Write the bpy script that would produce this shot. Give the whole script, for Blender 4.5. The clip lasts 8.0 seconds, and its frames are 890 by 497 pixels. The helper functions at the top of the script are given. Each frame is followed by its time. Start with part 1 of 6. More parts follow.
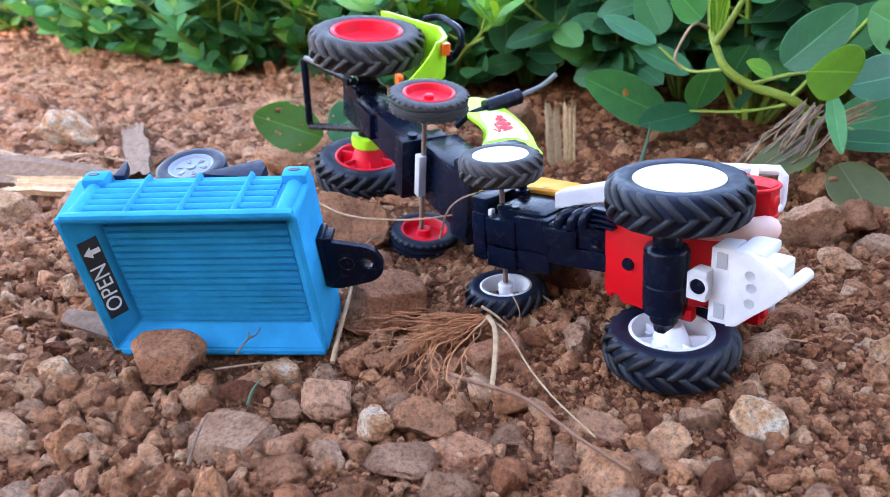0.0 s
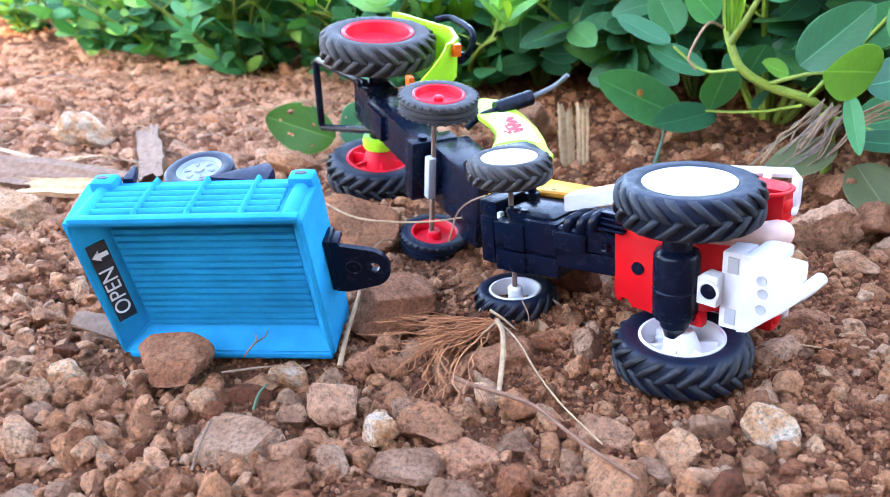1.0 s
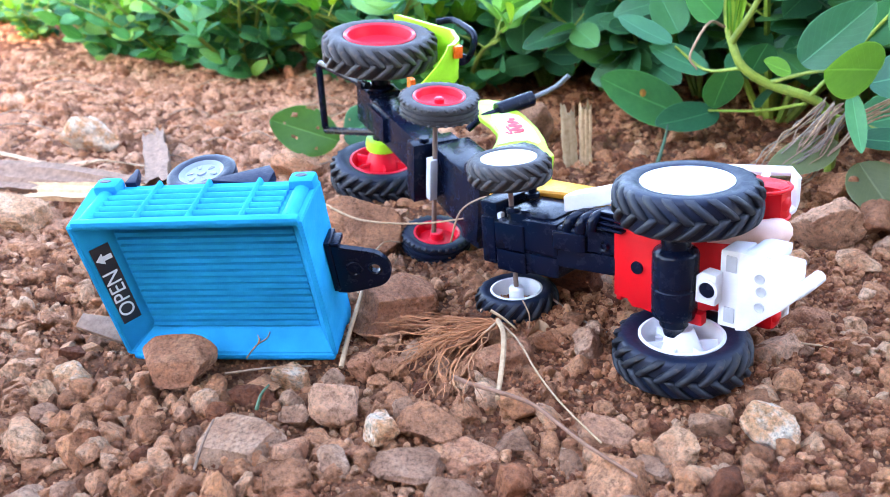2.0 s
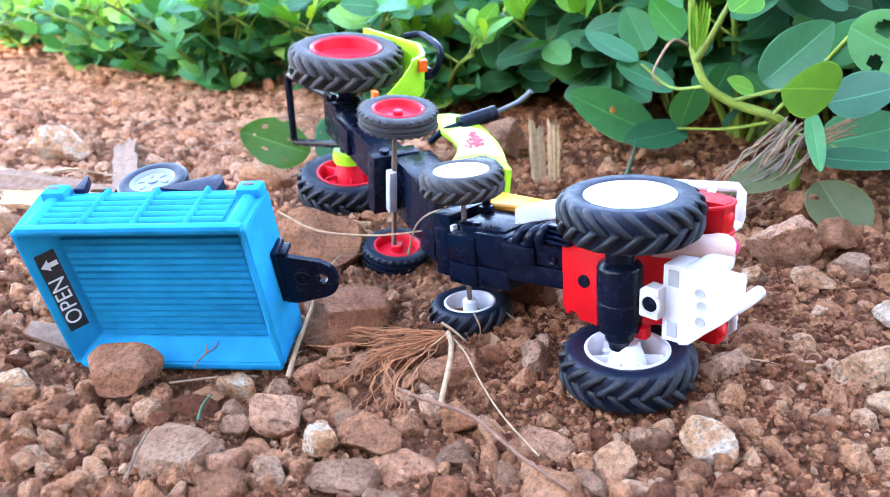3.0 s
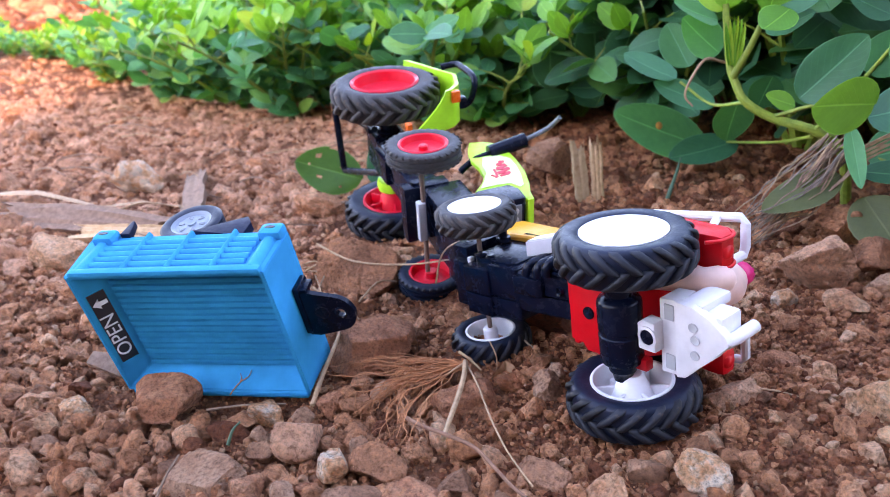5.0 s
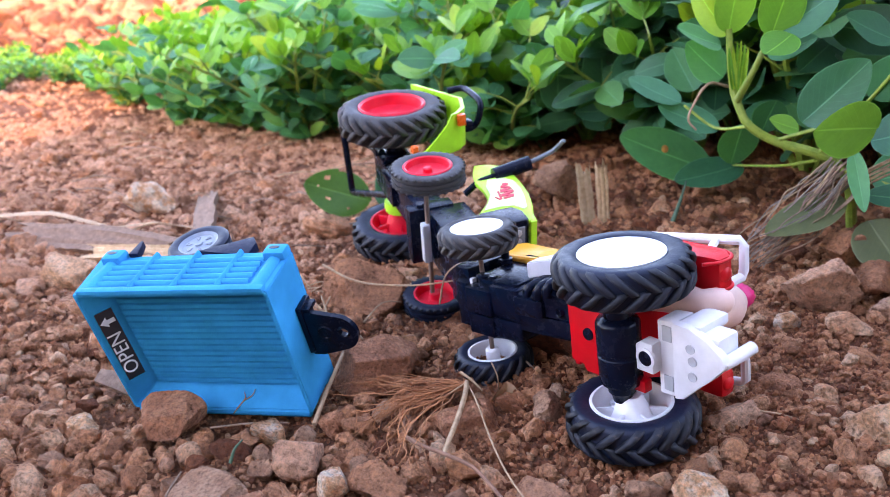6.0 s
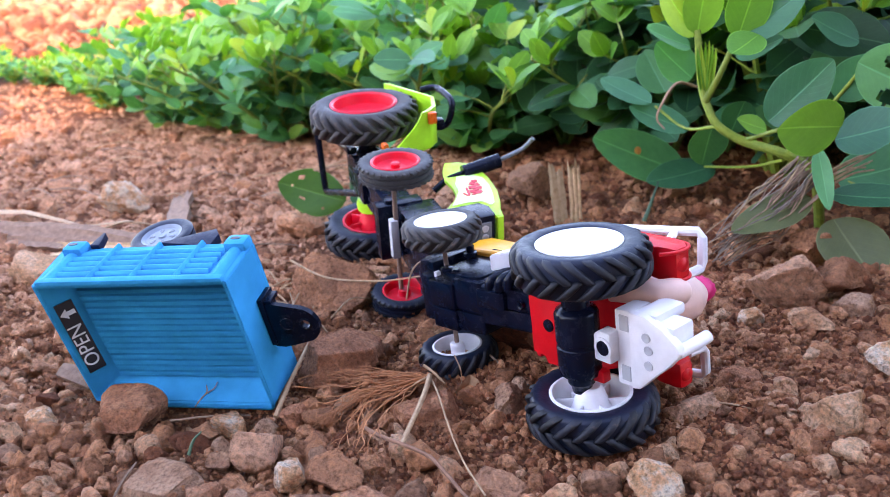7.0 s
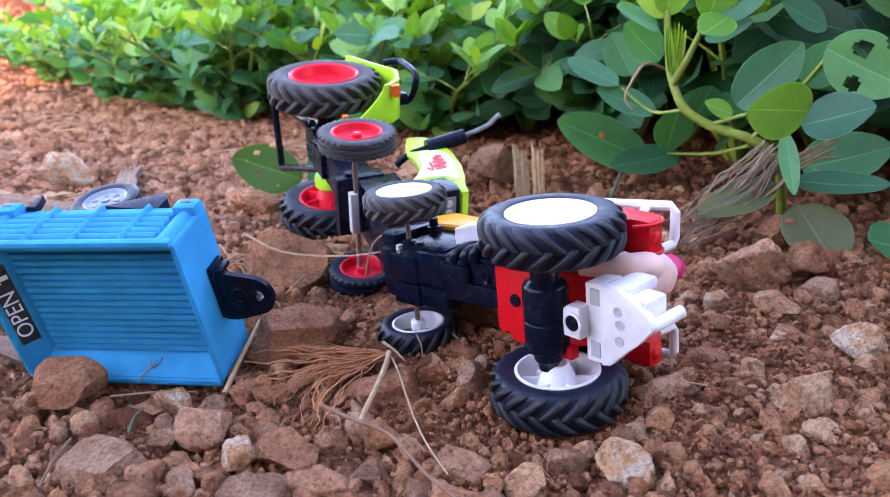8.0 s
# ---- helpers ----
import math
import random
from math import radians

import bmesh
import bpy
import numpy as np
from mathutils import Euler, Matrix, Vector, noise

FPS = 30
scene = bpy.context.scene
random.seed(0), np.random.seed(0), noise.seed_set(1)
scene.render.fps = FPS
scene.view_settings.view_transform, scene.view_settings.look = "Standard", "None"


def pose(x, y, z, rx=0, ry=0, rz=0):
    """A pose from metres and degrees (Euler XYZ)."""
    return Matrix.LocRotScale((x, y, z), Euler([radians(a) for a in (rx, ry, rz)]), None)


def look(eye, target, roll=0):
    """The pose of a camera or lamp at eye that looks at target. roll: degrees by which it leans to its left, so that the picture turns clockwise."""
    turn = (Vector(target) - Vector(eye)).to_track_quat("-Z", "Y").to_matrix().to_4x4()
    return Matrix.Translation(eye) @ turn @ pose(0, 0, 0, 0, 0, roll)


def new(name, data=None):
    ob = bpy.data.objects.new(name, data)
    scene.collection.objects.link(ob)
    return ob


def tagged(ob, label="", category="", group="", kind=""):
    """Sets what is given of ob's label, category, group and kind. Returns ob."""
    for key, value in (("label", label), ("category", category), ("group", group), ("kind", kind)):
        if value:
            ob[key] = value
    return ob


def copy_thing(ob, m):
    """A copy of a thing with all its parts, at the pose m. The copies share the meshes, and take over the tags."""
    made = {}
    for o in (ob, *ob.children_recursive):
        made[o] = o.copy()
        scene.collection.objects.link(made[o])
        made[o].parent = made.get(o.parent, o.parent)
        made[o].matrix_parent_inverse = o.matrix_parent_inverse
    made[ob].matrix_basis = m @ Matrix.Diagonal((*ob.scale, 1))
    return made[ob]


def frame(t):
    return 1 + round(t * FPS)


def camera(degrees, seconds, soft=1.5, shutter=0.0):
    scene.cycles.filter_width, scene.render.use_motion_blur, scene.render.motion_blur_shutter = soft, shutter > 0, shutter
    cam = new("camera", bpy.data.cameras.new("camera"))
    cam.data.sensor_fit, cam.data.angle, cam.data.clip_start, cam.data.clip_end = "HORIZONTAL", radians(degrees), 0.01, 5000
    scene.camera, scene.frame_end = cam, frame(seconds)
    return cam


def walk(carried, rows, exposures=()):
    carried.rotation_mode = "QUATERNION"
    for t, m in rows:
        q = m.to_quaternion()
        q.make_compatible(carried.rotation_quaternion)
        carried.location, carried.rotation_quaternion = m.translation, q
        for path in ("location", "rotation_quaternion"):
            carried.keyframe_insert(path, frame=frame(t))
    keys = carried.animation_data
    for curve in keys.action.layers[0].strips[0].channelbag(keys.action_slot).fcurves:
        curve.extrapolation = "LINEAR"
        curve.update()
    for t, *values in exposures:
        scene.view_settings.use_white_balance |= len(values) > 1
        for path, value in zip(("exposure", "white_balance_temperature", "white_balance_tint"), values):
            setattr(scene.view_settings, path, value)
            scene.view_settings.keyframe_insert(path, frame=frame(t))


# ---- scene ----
cam = camera(60.6, 8.0, 0.7)
PATH = [
    (0, -0.01226, -0.00274, 0.20862, 65.583, -1.875, -1.116),
    (0.5, -0.01055, -0.00642, 0.21098, 65.763, -1.608, -0.315),
    (1, -0.00754, 0.00050, 0.20947, 65.486, -1.399, 0.141),
    (2.5, 0.00347, -0.00234, 0.21017, 65.904, -0.649, 0.658),
    (3, 0.01647, -0.00203, 0.20829, 66.836, -1.684, 0.353),
    (3.5, 0.02977, -0.00050, 0.20979, 67.165, -1.698, -0.150),
    (4, 0.04671, -0.00659, 0.22071, 67.099, 0.641, 1.482),
    (4.5, 0.05497, -0.00940, 0.22952, 67.420, 2.195, 4.477),
    (4.7, 0.05481, -0.00885, 0.22813, 67.096, 2.190, 5.470),
    (5.8, 0.06200, -0.01086, 0.22774, 67.635, 2.376, 7.165),
    (6, 0.06226, -0.01261, 0.22880, 68.843, 2.317, 7.412),
    (6.5, 0.06927, -0.01688, 0.22782, 69.196, 2.594, 8.070),
    (7, 0.07484, -0.01426, 0.21993, 69.608, 1.761, 6.680),
    (7.5, 0.07396, -0.00983, 0.20757, 69.806, 0.100, 5.421),
    (8, 0.06894, -0.00327, 0.20390, 69.192, -0.677, 3.920),
]
EXPOSE = [(0, 3.94, 7300, 22), (0.5, 4.31, 7200, 19), (1.2, 4.40, 7050, 19), (3.4, 4.56, 6950, 20), (4.0, 4.00, 7250, 28), (4.5, 3.82, 7400, 31), (7.0, 3.78, 7450, 30), (8.0, 3.78, 7250, 34)]
walk(cam, [(t, pose(*row)) for t, *row in PATH], EXPOSE)
# a phone's small aperture, focused on the red tractor and the trailer
cam.data.dof.use_dof = True
cam.data.dof.focus_distance, cam.data.dof.aperture_fstop = 0.345, 16.0

# ---- light: a low sun from behind the camera, cut off by an added unseen wall; open sky above ----
SUN_AZ, SUN_EL = 184.0, 24.0        # degrees east of +y, degrees up
world = bpy.data.worlds.new("sky")
scene.world = world
world.use_nodes = True
wn = world.node_tree.nodes
wl = world.node_tree.links
sky = wn.new("ShaderNodeTexSky")
sky.sky_type = "NISHITA"
sky.sun_disc = False
sky.sun_elevation = radians(SUN_EL)
sky.sun_rotation = radians(SUN_AZ)
sky.altitude, sky.air_density, sky.dust_density, sky.ozone_density = 300, 1.0, 1.5, 1.0
wn["Background"].inputs["Strength"].default_value = 0.15
wl.new(sky.outputs[0], wn["Background"].inputs["Color"])
sun_data = bpy.data.lights.new("sun", "SUN")
sun_data.energy, sun_data.angle, sun_data.color = 0.52, radians(2.0), (1.0, 0.60, 0.33)
sun = new("sun", sun_data)
to_sun = Vector((math.sin(radians(SUN_AZ)) * math.cos(radians(SUN_EL)), math.cos(radians(SUN_AZ)) * math.cos(radians(SUN_EL)), math.sin(radians(SUN_EL))))
sun.matrix_world = look(to_sun * 10, (0, 0, 0))


# ---- materials ----
def nodes_of(name):
    m = bpy.data.materials.new(name)
    m.use_nodes = True
    t = m.node_tree
    return m, t.nodes, t.links, t.nodes["Principled BSDF"]


def ramp(n, stops):
    r = n.new("ShaderNodeValToRGB")
    while len(r.color_ramp.elements) < len(stops):
        r.color_ramp.elements.new(0.5)
    for e, (p, c) in zip(r.color_ramp.elements, stops):
        e.position, e.color = p, (*c, 1)
    return r


def noise_node(n, l, scale, detail=6, rough=0.6, coord=None):
    t = n.new("ShaderNodeTexNoise")
    t.inputs["Scale"].default_value, t.inputs["Detail"].default_value, t.inputs["Roughness"].default_value = scale, detail, rough
    if coord:
        l.new(coord, t.inputs["Vector"])
    return t


def mixed(n, l, fac, a, b, how="MIX"):
    x = n.new("ShaderNodeMix")
    x.data_type, x.blend_type = "RGBA", how
    for sock, v in ((x.inputs[0], fac), (x.inputs[6], a), (x.inputs[7], b)):
        if hasattr(v, "links"):
            l.new(v, sock)
        elif isinstance(v, (int, float)):
            sock.default_value = v
        else:
            sock.default_value = (*v, 1)
    return x.outputs[2]


def plastic(name, color, rough=0.35, dust=0.25, grain=0.0006, coat=0.0, soil=(0.30, 0.19, 0.12), shine=0.5, vary=0.0):
    """Moulded plastic or rubber with faint mottling, dust in patches and fine scuffs."""
    m, n, l, b = nodes_of(name)
    co = n.new("ShaderNodeTexCoord").outputs["Object"]
    big = noise_node(n, l, 45, 5, 0.6, co)
    fine = noise_node(n, l, 700, 4, 0.7, co)
    spots = noise_node(n, l, 160, 6, 0.75, co)
    r1 = ramp(n, [(0.35, tuple(c * 0.86 for c in color)), (0.65, tuple(min(1, c * 1.08) for c in color))])
    l.new(big.outputs["Fac"], r1.inputs[0])
    r2 = ramp(n, [(0.55, (0, 0, 0)), (0.80, (dust, dust, dust))])
    l.new(spots.outputs["Fac"], r2.inputs[0])
    tint = mixed(n, l, r2.outputs[0], r1.outputs[0], soil)
    if vary:
        v = ramp(n, [(0.0, (1 - vary,) * 3), (1.0, (1 + vary,) * 3)])
        l.new(n.new("ShaderNodeObjectInfo").outputs["Random"], v.inputs[0])
        tint = mixed(n, l, 1.0, tint, v.outputs[0], "MULTIPLY")
    l.new(tint, b.inputs["Base Color"])
    r3 = ramp(n, [(0.3, (rough * 0.8,) * 3), (0.75, (min(1, rough * 1.5 + 0.05),) * 3)])
    l.new(spots.outputs["Fac"], r3.inputs[0])
    l.new(r3.outputs[0], b.inputs["Roughness"])
    bump = n.new("ShaderNodeBump")
    bump.inputs["Strength"].default_value, bump.inputs["Distance"].default_value = 0.25, grain
    l.new(fine.outputs["Fac"], bump.inputs["Height"])
    l.new(bump.outputs[0], b.inputs["Normal"])
    b.inputs["Coat Weight"].default_value = coat
    b.inputs["Specular IOR Level"].default_value = shine
    b.inputs["Coat Roughness"].default_value = 0.15
    return m


def earth(name, stops, scale, rough=0.92, bump_depth=0.002, vary=0.5):
    """Soil, stone or clod: colour by noise at two scales, tone varied from piece to piece, gritty relief."""
    m, n, l, b = nodes_of(name)
    geo = n.new("ShaderNodeNewGeometry")
    co = geo.outputs["Position"]
    info = n.new("ShaderNodeObjectInfo")
    add = n.new("ShaderNodeMath")
    add.operation = "ADD"
    l.new(geo.outputs["Random Per Island"], add.inputs[0])
    l.new(info.outputs["Random"], add.inputs[1])
    fract = n.new("ShaderNodeMath")
    fract.operation = "FRACT"
    l.new(add.outputs[0], fract.inputs[0])
    a = noise_node(n, l, scale, 8, 0.65, co)
    c = noise_node(n, l, scale * 7, 6, 0.75, co)
    tone = n.new("ShaderNodeMath")
    tone.operation = "MULTIPLY_ADD"
    l.new(fract.outputs[0], tone.inputs[0])
    tone.inputs[1].default_value = vary
    l.new(a.outputs["Fac"], tone.inputs[2])
    shift = n.new("ShaderNodeMath")
    shift.operation = "SUBTRACT"
    l.new(tone.outputs[0], shift.inputs[0])
    shift.inputs[1].default_value = vary / 2
    r = ramp(n, stops)
    l.new(shift.outputs[0], r.inputs[0])
    g = ramp(n, [(0.30, (0.26, 0.22, 0.20)), (0.50, (1, 1, 1)), (0.70, (1.48, 1.38, 1.28))])
    l.new(c.outputs["Fac"], g.inputs[0])
    l.new(mixed(n, l, 0.85, r.outputs[0], g.outputs[0], "MULTIPLY"), b.inputs["Base Color"])
    b.inputs["Roughness"].default_value = rough
    b.inputs["Specular IOR Level"].default_value = 0.25
    bump = n.new("ShaderNodeBump")
    bump.inputs["Strength"].default_value, bump.inputs["Distance"].default_value = 1.0, bump_depth * 1.3
    l.new(c.outputs["Fac"], bump.inputs["Height"])
    bump2 = n.new("ShaderNodeBump")
    bump2.inputs["Strength"].default_value, bump2.inputs["Distance"].default_value = 0.9, bump_depth * 3.5
    l.new(a.outputs["Fac"], bump2.inputs["Height"])
    l.new(bump.outputs[0], bump2.inputs["Normal"])
    l.new(bump2.outputs[0], b.inputs["Normal"])
    return m


def leaf_material(name, dark, light, back):
    """Leaf blade: pale midrib and veins from the blade's own coordinates, waxy top, light passing through."""
    m, n, l, b = nodes_of(name)
    uv = n.new("ShaderNodeUVMap").outputs[0]
    co = n.new("ShaderNodeTexCoord").outputs["Object"]
    geo = n.new("ShaderNodeNewGeometry")
    info = n.new("ShaderNodeObjectInfo")
    add = n.new("ShaderNodeMath")
    add.operation = "ADD"
    l.new(geo.outputs["Random Per Island"], add.inputs[0])
    l.new(info.outputs["Random"], add.inputs[1])
    fract = n.new("ShaderNodeMath")
    fract.operation = "FRACT"
    l.new(add.outputs[0], fract.inputs[0])
    tone = ramp(n, [(0.0, dark), (0.72, light), (1.0, back)])
    l.new(fract.outputs[0], tone.inputs[0])
    spots = noise_node(n, l, 90, 6, 0.7, co)
    sr = ramp(n, [(0.35, (0.80, 0.84, 0.80)), (0.7, (1.1, 1.1, 1.0))])
    l.new(spots.outputs["Fac"], sr.inputs[0])
    base = mixed(n, l, 0.8, tone.outputs[0], sr.outputs[0], "MULTIPLY")
    sep = n.new("ShaderNodeSeparateXYZ")
    l.new(uv, sep.inputs[0])
    off = n.new("ShaderNodeMath")
    off.operation = "ABSOLUTE"
    l.new(sep.outputs["X"], off.inputs[0])
    rib = ramp(n, [(0.008, (1, 1, 1)), (0.024, (0, 0, 0))])
    margin = ramp(n, [(0.474, (0, 0, 0)), (0.490, (0.9, 0.9, 0.9))])
    l.new(off.outputs[0], margin.inputs[0])
    l.new(off.outputs[0], rib.inputs[0])
    slant = n.new("ShaderNodeMath")
    slant.operation = "MULTIPLY_ADD"
    l.new(off.outputs[0], slant.inputs[0])
    slant.inputs[1].default_value = -0.75
    l.new(sep.outputs["Y"], slant.inputs[2])
    wave = n.new("ShaderNodeMath")
    wave.operation = "MULTIPLY"
    l.new(slant.outputs[0], wave.inputs[0])
    wave.inputs[1].default_value = 9.0
    pp = n.new("ShaderNodeMath")
    pp.operation = "PINGPONG"
    l.new(wave.outputs[0], pp.inputs[0])
    pp.inputs[1].default_value = 0.5
    vein = ramp(n, [(0.0, (0.16, 0.16, 0.16)), (0.08, (0, 0, 0))])
    l.new(pp.outputs[0], vein.inputs[0])
    lines = mixed(n, l, 1.0, rib.outputs[0], vein.outputs[0], "ADD")
    both = mixed(n, l, 1.0, lines, margin.outputs[0], "ADD")
    pale = tuple(min(1, c * 1.9 + 0.03) for c in light)
    col = mixed(n, l, both, base, pale)
    veined = mixed(n, l, 0.42, base, col)
    specks = noise_node(n, l, 150, 3, 0.5, co)
    sk = ramp(n, [(0.70, (0, 0, 0)), (0.76, (0.7, 0.7, 0.7))])
    l.new(specks.outputs["Fac"], sk.inputs[0])
    colour = mixed(n, l, sk.outputs[0], veined, (0.20, 0.12, 0.04))
    l.new(colour, b.inputs["Base Color"])
    b.inputs["Roughness"].default_value = 0.48
    b.inputs["Specular IOR Level"].default_value = 0.42
    bump = n.new("ShaderNodeBump")
    bump.inputs["Strength"].default_value, bump.inputs["Distance"].default_value = 0.35, 0.0008
    bump.invert = True
    l.new(both, bump.inputs["Height"])
    l.new(bump.outputs[0], b.inputs["Normal"])
    tr = n.new("ShaderNodeBsdfTranslucent")
    hue = mixed(n, l, 1.0, colour, (1.7, 1.5, 0.45), "MULTIPLY")
    l.new(hue, tr.inputs["Color"])
    mix = n.new("ShaderNodeMixShader")
    mix.inputs[0].default_value = 0.30
    l.new(b.outputs[0], mix.inputs[1])
    l.new(tr.outputs[0], mix.inputs[2])
    l.new(mix.outputs[0], n["Material Output"].inputs["Surface"])
    return m


def fibre(name, a, b_, rough=0.8):
    """Dry straw, root or bark: streaks along grain."""
    m, n, l, b = nodes_of(name)
    co = n.new("ShaderNodeTexCoord").outputs["Object"]
    info = n.new("ShaderNodeObjectInfo")
    t = noise_node(n, l, 220, 6, 0.7, co)
    r = ramp(n, [(0.3, a), (0.7, b_)])
    l.new(t.outputs["Fac"], r.inputs[0])
    v = ramp(n, [(0.0, (0.7, 0.7, 0.7)), (1.0, (1.2, 1.2, 1.2))])
    l.new(info.outputs["Random"], v.inputs[0])
    l.new(mixed(n, l, 1.0, r.outputs[0], v.outputs[0], "MULTIPLY"), b.inputs["Base Color"])
    b.inputs["Roughness"].default_value = rough
    bump = n.new("ShaderNodeBump")
    bump.inputs["Strength"].default_value, bump.inputs["Distance"].default_value = 0.6, 0.0006
    l.new(t.outputs["Fac"], bump.inputs["Height"])
    l.new(bump.outputs[0], b.inputs["Normal"])
    return m


BLUE = plastic("blue_plastic", (0.0, 0.285, 0.555), 0.45, 0.0, shine=0.03)
BLACK = plastic("black_plastic", (0.0025, 0.006, 0.017), 0.20, 0.01, 0.0001, shine=0.18)
RUBBER = plastic("tyre_rubber", (0.005, 0.011, 0.028), 0.40, 0.05, 0.0004, shine=0.26)
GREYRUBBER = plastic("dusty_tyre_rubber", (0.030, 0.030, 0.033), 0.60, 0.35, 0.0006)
TREAD = plastic("worn_tread_rubber", (0.010, 0.013, 0.020), 0.50, 0.34, 0.0006, shine=0.32, vary=0.4)
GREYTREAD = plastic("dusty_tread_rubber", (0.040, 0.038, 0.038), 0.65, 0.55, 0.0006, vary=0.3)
RED = plastic("red_plastic", (0.64, 0.004, 0.009), 0.35, 0.04, shine=0.3)
REDRIM = plastic("red_rim_plastic", (0.72, 0.008, 0.028), 0.38, 0.08, shine=0.35)
WHITE = plastic("white_plastic", (0.74, 0.74, 0.77), 0.40, 0.08)
SILVER = plastic("silver_grey_plastic", (0.42, 0.44, 0.47), 0.32, 0.2)
RIM = plastic("grey_rim_plastic", (0.17, 0.21, 0.26), 0.35, 0.15)
NAVY = plastic("navy_black_plastic", (0.006, 0.010, 0.030), 0.42, 0.0, shine=0.15)
LIME = plastic("lime_green_plastic", (0.40, 0.82, 0.03), 0.35, 0.06)
ORANGE = plastic("orange_plastic", (0.92, 0.38, 0.015), 0.38, 0.10)
LAMP = plastic("orange_lamp_plastic", (0.90, 0.13, 0.01), 0.25, 0.04)
PALELIME = plastic("white_lime_sticker", (0.66, 0.84, 0.38), 0.35, 0.03)
PINK = plastic("flesh_plastic", (0.80, 0.53, 0.45), 0.45, 0.04)
STEEL = plastic("rusty_steel", (0.20, 0.13, 0.10), 0.45, 0.4)
STICKER = plastic("black_sticker", (0.012, 0.014, 0.02), 0.35, 0.05)
PRINT = plastic("white_print", (0.78, 0.80, 0.82), 0.45, 0.05)
REDPRINT = plastic("red_print", (0.75, 0.03, 0.05), 0.45, 0.05)
GLASSY = plastic("clear_grey_plastic", (0.16, 0.18, 0.20), 0.18, 0.1)

SOIL = earth("loose_brown_soil", [(0.25, (0.10, 0.036, 0.018)), (0.5, (0.26, 0.102, 0.050)), (0.75, (0.42, 0.19, 0.100))], 38, 0.95, 0.006, 0.0)
STONE = earth("brown_stone", [(0.18, (0.28, 0.113, 0.055)), (0.34, (0.43, 0.186, 0.094)), (0.48, (0.56, 0.242, 0.118)), (0.64, (0.65, 0.304, 0.158)), (0.85, (0.72, 0.43, 0.26))], 60, 0.9, 0.003, 0.6)
DUSTY = earth("dusty_clod", [(0.25, (0.42, 0.195, 0.108)), (0.5, (0.60, 0.305, 0.178)), (0.8, (0.72, 0.41, 0.26))], 45, 0.95, 0.003, 0.4)
PALE = earth("pale_quartz_stone", [(0.34, (0.62, 0.255, 0.115)), (0.47, (0.80, 0.44, 0.235)), (0.60, (0.90, 0.73, 0.56))], 85, 0.85, 0.003, 0.1)
TAN = earth("tan_stone", [(0.30, (0.58, 0.28, 0.135)), (0.5, (0.76, 0.42, 0.235)), (0.7, (0.87, 0.58, 0.38))], 70, 0.88, 0.003, 0.1)
GREY = earth("grey_stone", [(0.28, (0.24, 0.113, 0.063)), (0.5, (0.39, 0.200, 0.118)), (0.75, (0.51, 0.31, 0.20))], 70, 0.9, 0.0018, 0.3)
REDCLOD = earth("red_clod", [(0.25, (0.19, 0.061, 0.028)), (0.5, (0.42, 0.152, 0.070)), (0.8, (0.62, 0.275, 0.135))], 55, 0.95, 0.003, 0.7)
SLAB = earth("plain_brown_stone", [(0.25, (0.29, 0.110, 0.055)), (0.5, (0.52, 0.220, 0.116)), (0.75, (0.64, 0.33, 0.19))], 70, 0.9, 0.0025, 0.0)
LEAF = leaf_material("peanut_leaf", (0.026, 0.145, 0.076), (0.066, 0.305, 0.124), (0.22, 0.43, 0.07))
# darker copy of LEAF; the near plants' shade is put into its colour
SHADELEAF = leaf_material("old_peanut_leaf", (0.015, 0.088, 0.047), (0.034, 0.166, 0.074), (0.075, 0.24, 0.055))
TEAL = leaf_material("peanut_leaf_bluish", (0.015, 0.102, 0.055), (0.036, 0.190, 0.092), (0.048, 0.21, 0.078))
YOUNG = leaf_material("young_peanut_leaf", (0.085, 0.29, 0.035), (0.17, 0.42, 0.045), (0.36, 0.50, 0.06))
BRIGHT = leaf_material("bright_peanut_leaf", (0.085, 0.235, 0.042), (0.105, 0.265, 0.048), (0.125, 0.285, 0.052))
OLIVE = leaf_material("ageing_peanut_leaf", (0.075, 0.10, 0.04), (0.13, 0.15, 0.06), (0.16, 0.15, 0.07))
STEM = fibre("green_stem", (0.15, 0.24, 0.03), (0.30, 0.38, 0.05), 0.5)
STRAW = fibre("dry_straw", (0.29, 0.165, 0.085), (0.52, 0.345, 0.20))
FINEROOT = fibre("fine_dry_root", (0.32, 0.120, 0.045), (0.58, 0.235, 0.095))
ROOT = fibre("dry_root", (0.17, 0.075, 0.042), (0.32, 0.155, 0.09))
BARK = fibre("brown_rotten_wood", (0.12, 0.064, 0.038), (0.29, 0.170, 0.108))
PALEWOOD = fibre("pale_split_wood", (0.36, 0.23, 0.12), (0.62, 0.44, 0.27))
CHIP = fibre("brown_bark", (0.19, 0.110, 0.070), (0.40, 0.26, 0.175))
DEADWOOD = fibre("weathered_wood", (0.14, 0.10, 0.075), (0.30, 0.23, 0.175))


# ---- building helpers ----
def part(name, bm, material, parent=None, label="", m=None, sharp=0.6):
    """Links a bmesh as one mesh object, under a thing or a part."""
    bm.normal_update()
    for f in bm.faces:
        f.smooth = True
    for e in bm.edges:
        if len(e.link_faces) == 2 and e.calc_face_angle(0) > sharp:
            e.smooth = False
    me = bpy.data.meshes.new(name)
    bm.to_mesh(me)
    bm.free()
    me.materials.append(material)
    ob = new(name, me)
    if parent is not None:
        ob.parent = parent
    if m is not None:
        ob.matrix_basis = m
    return tagged(ob, label)


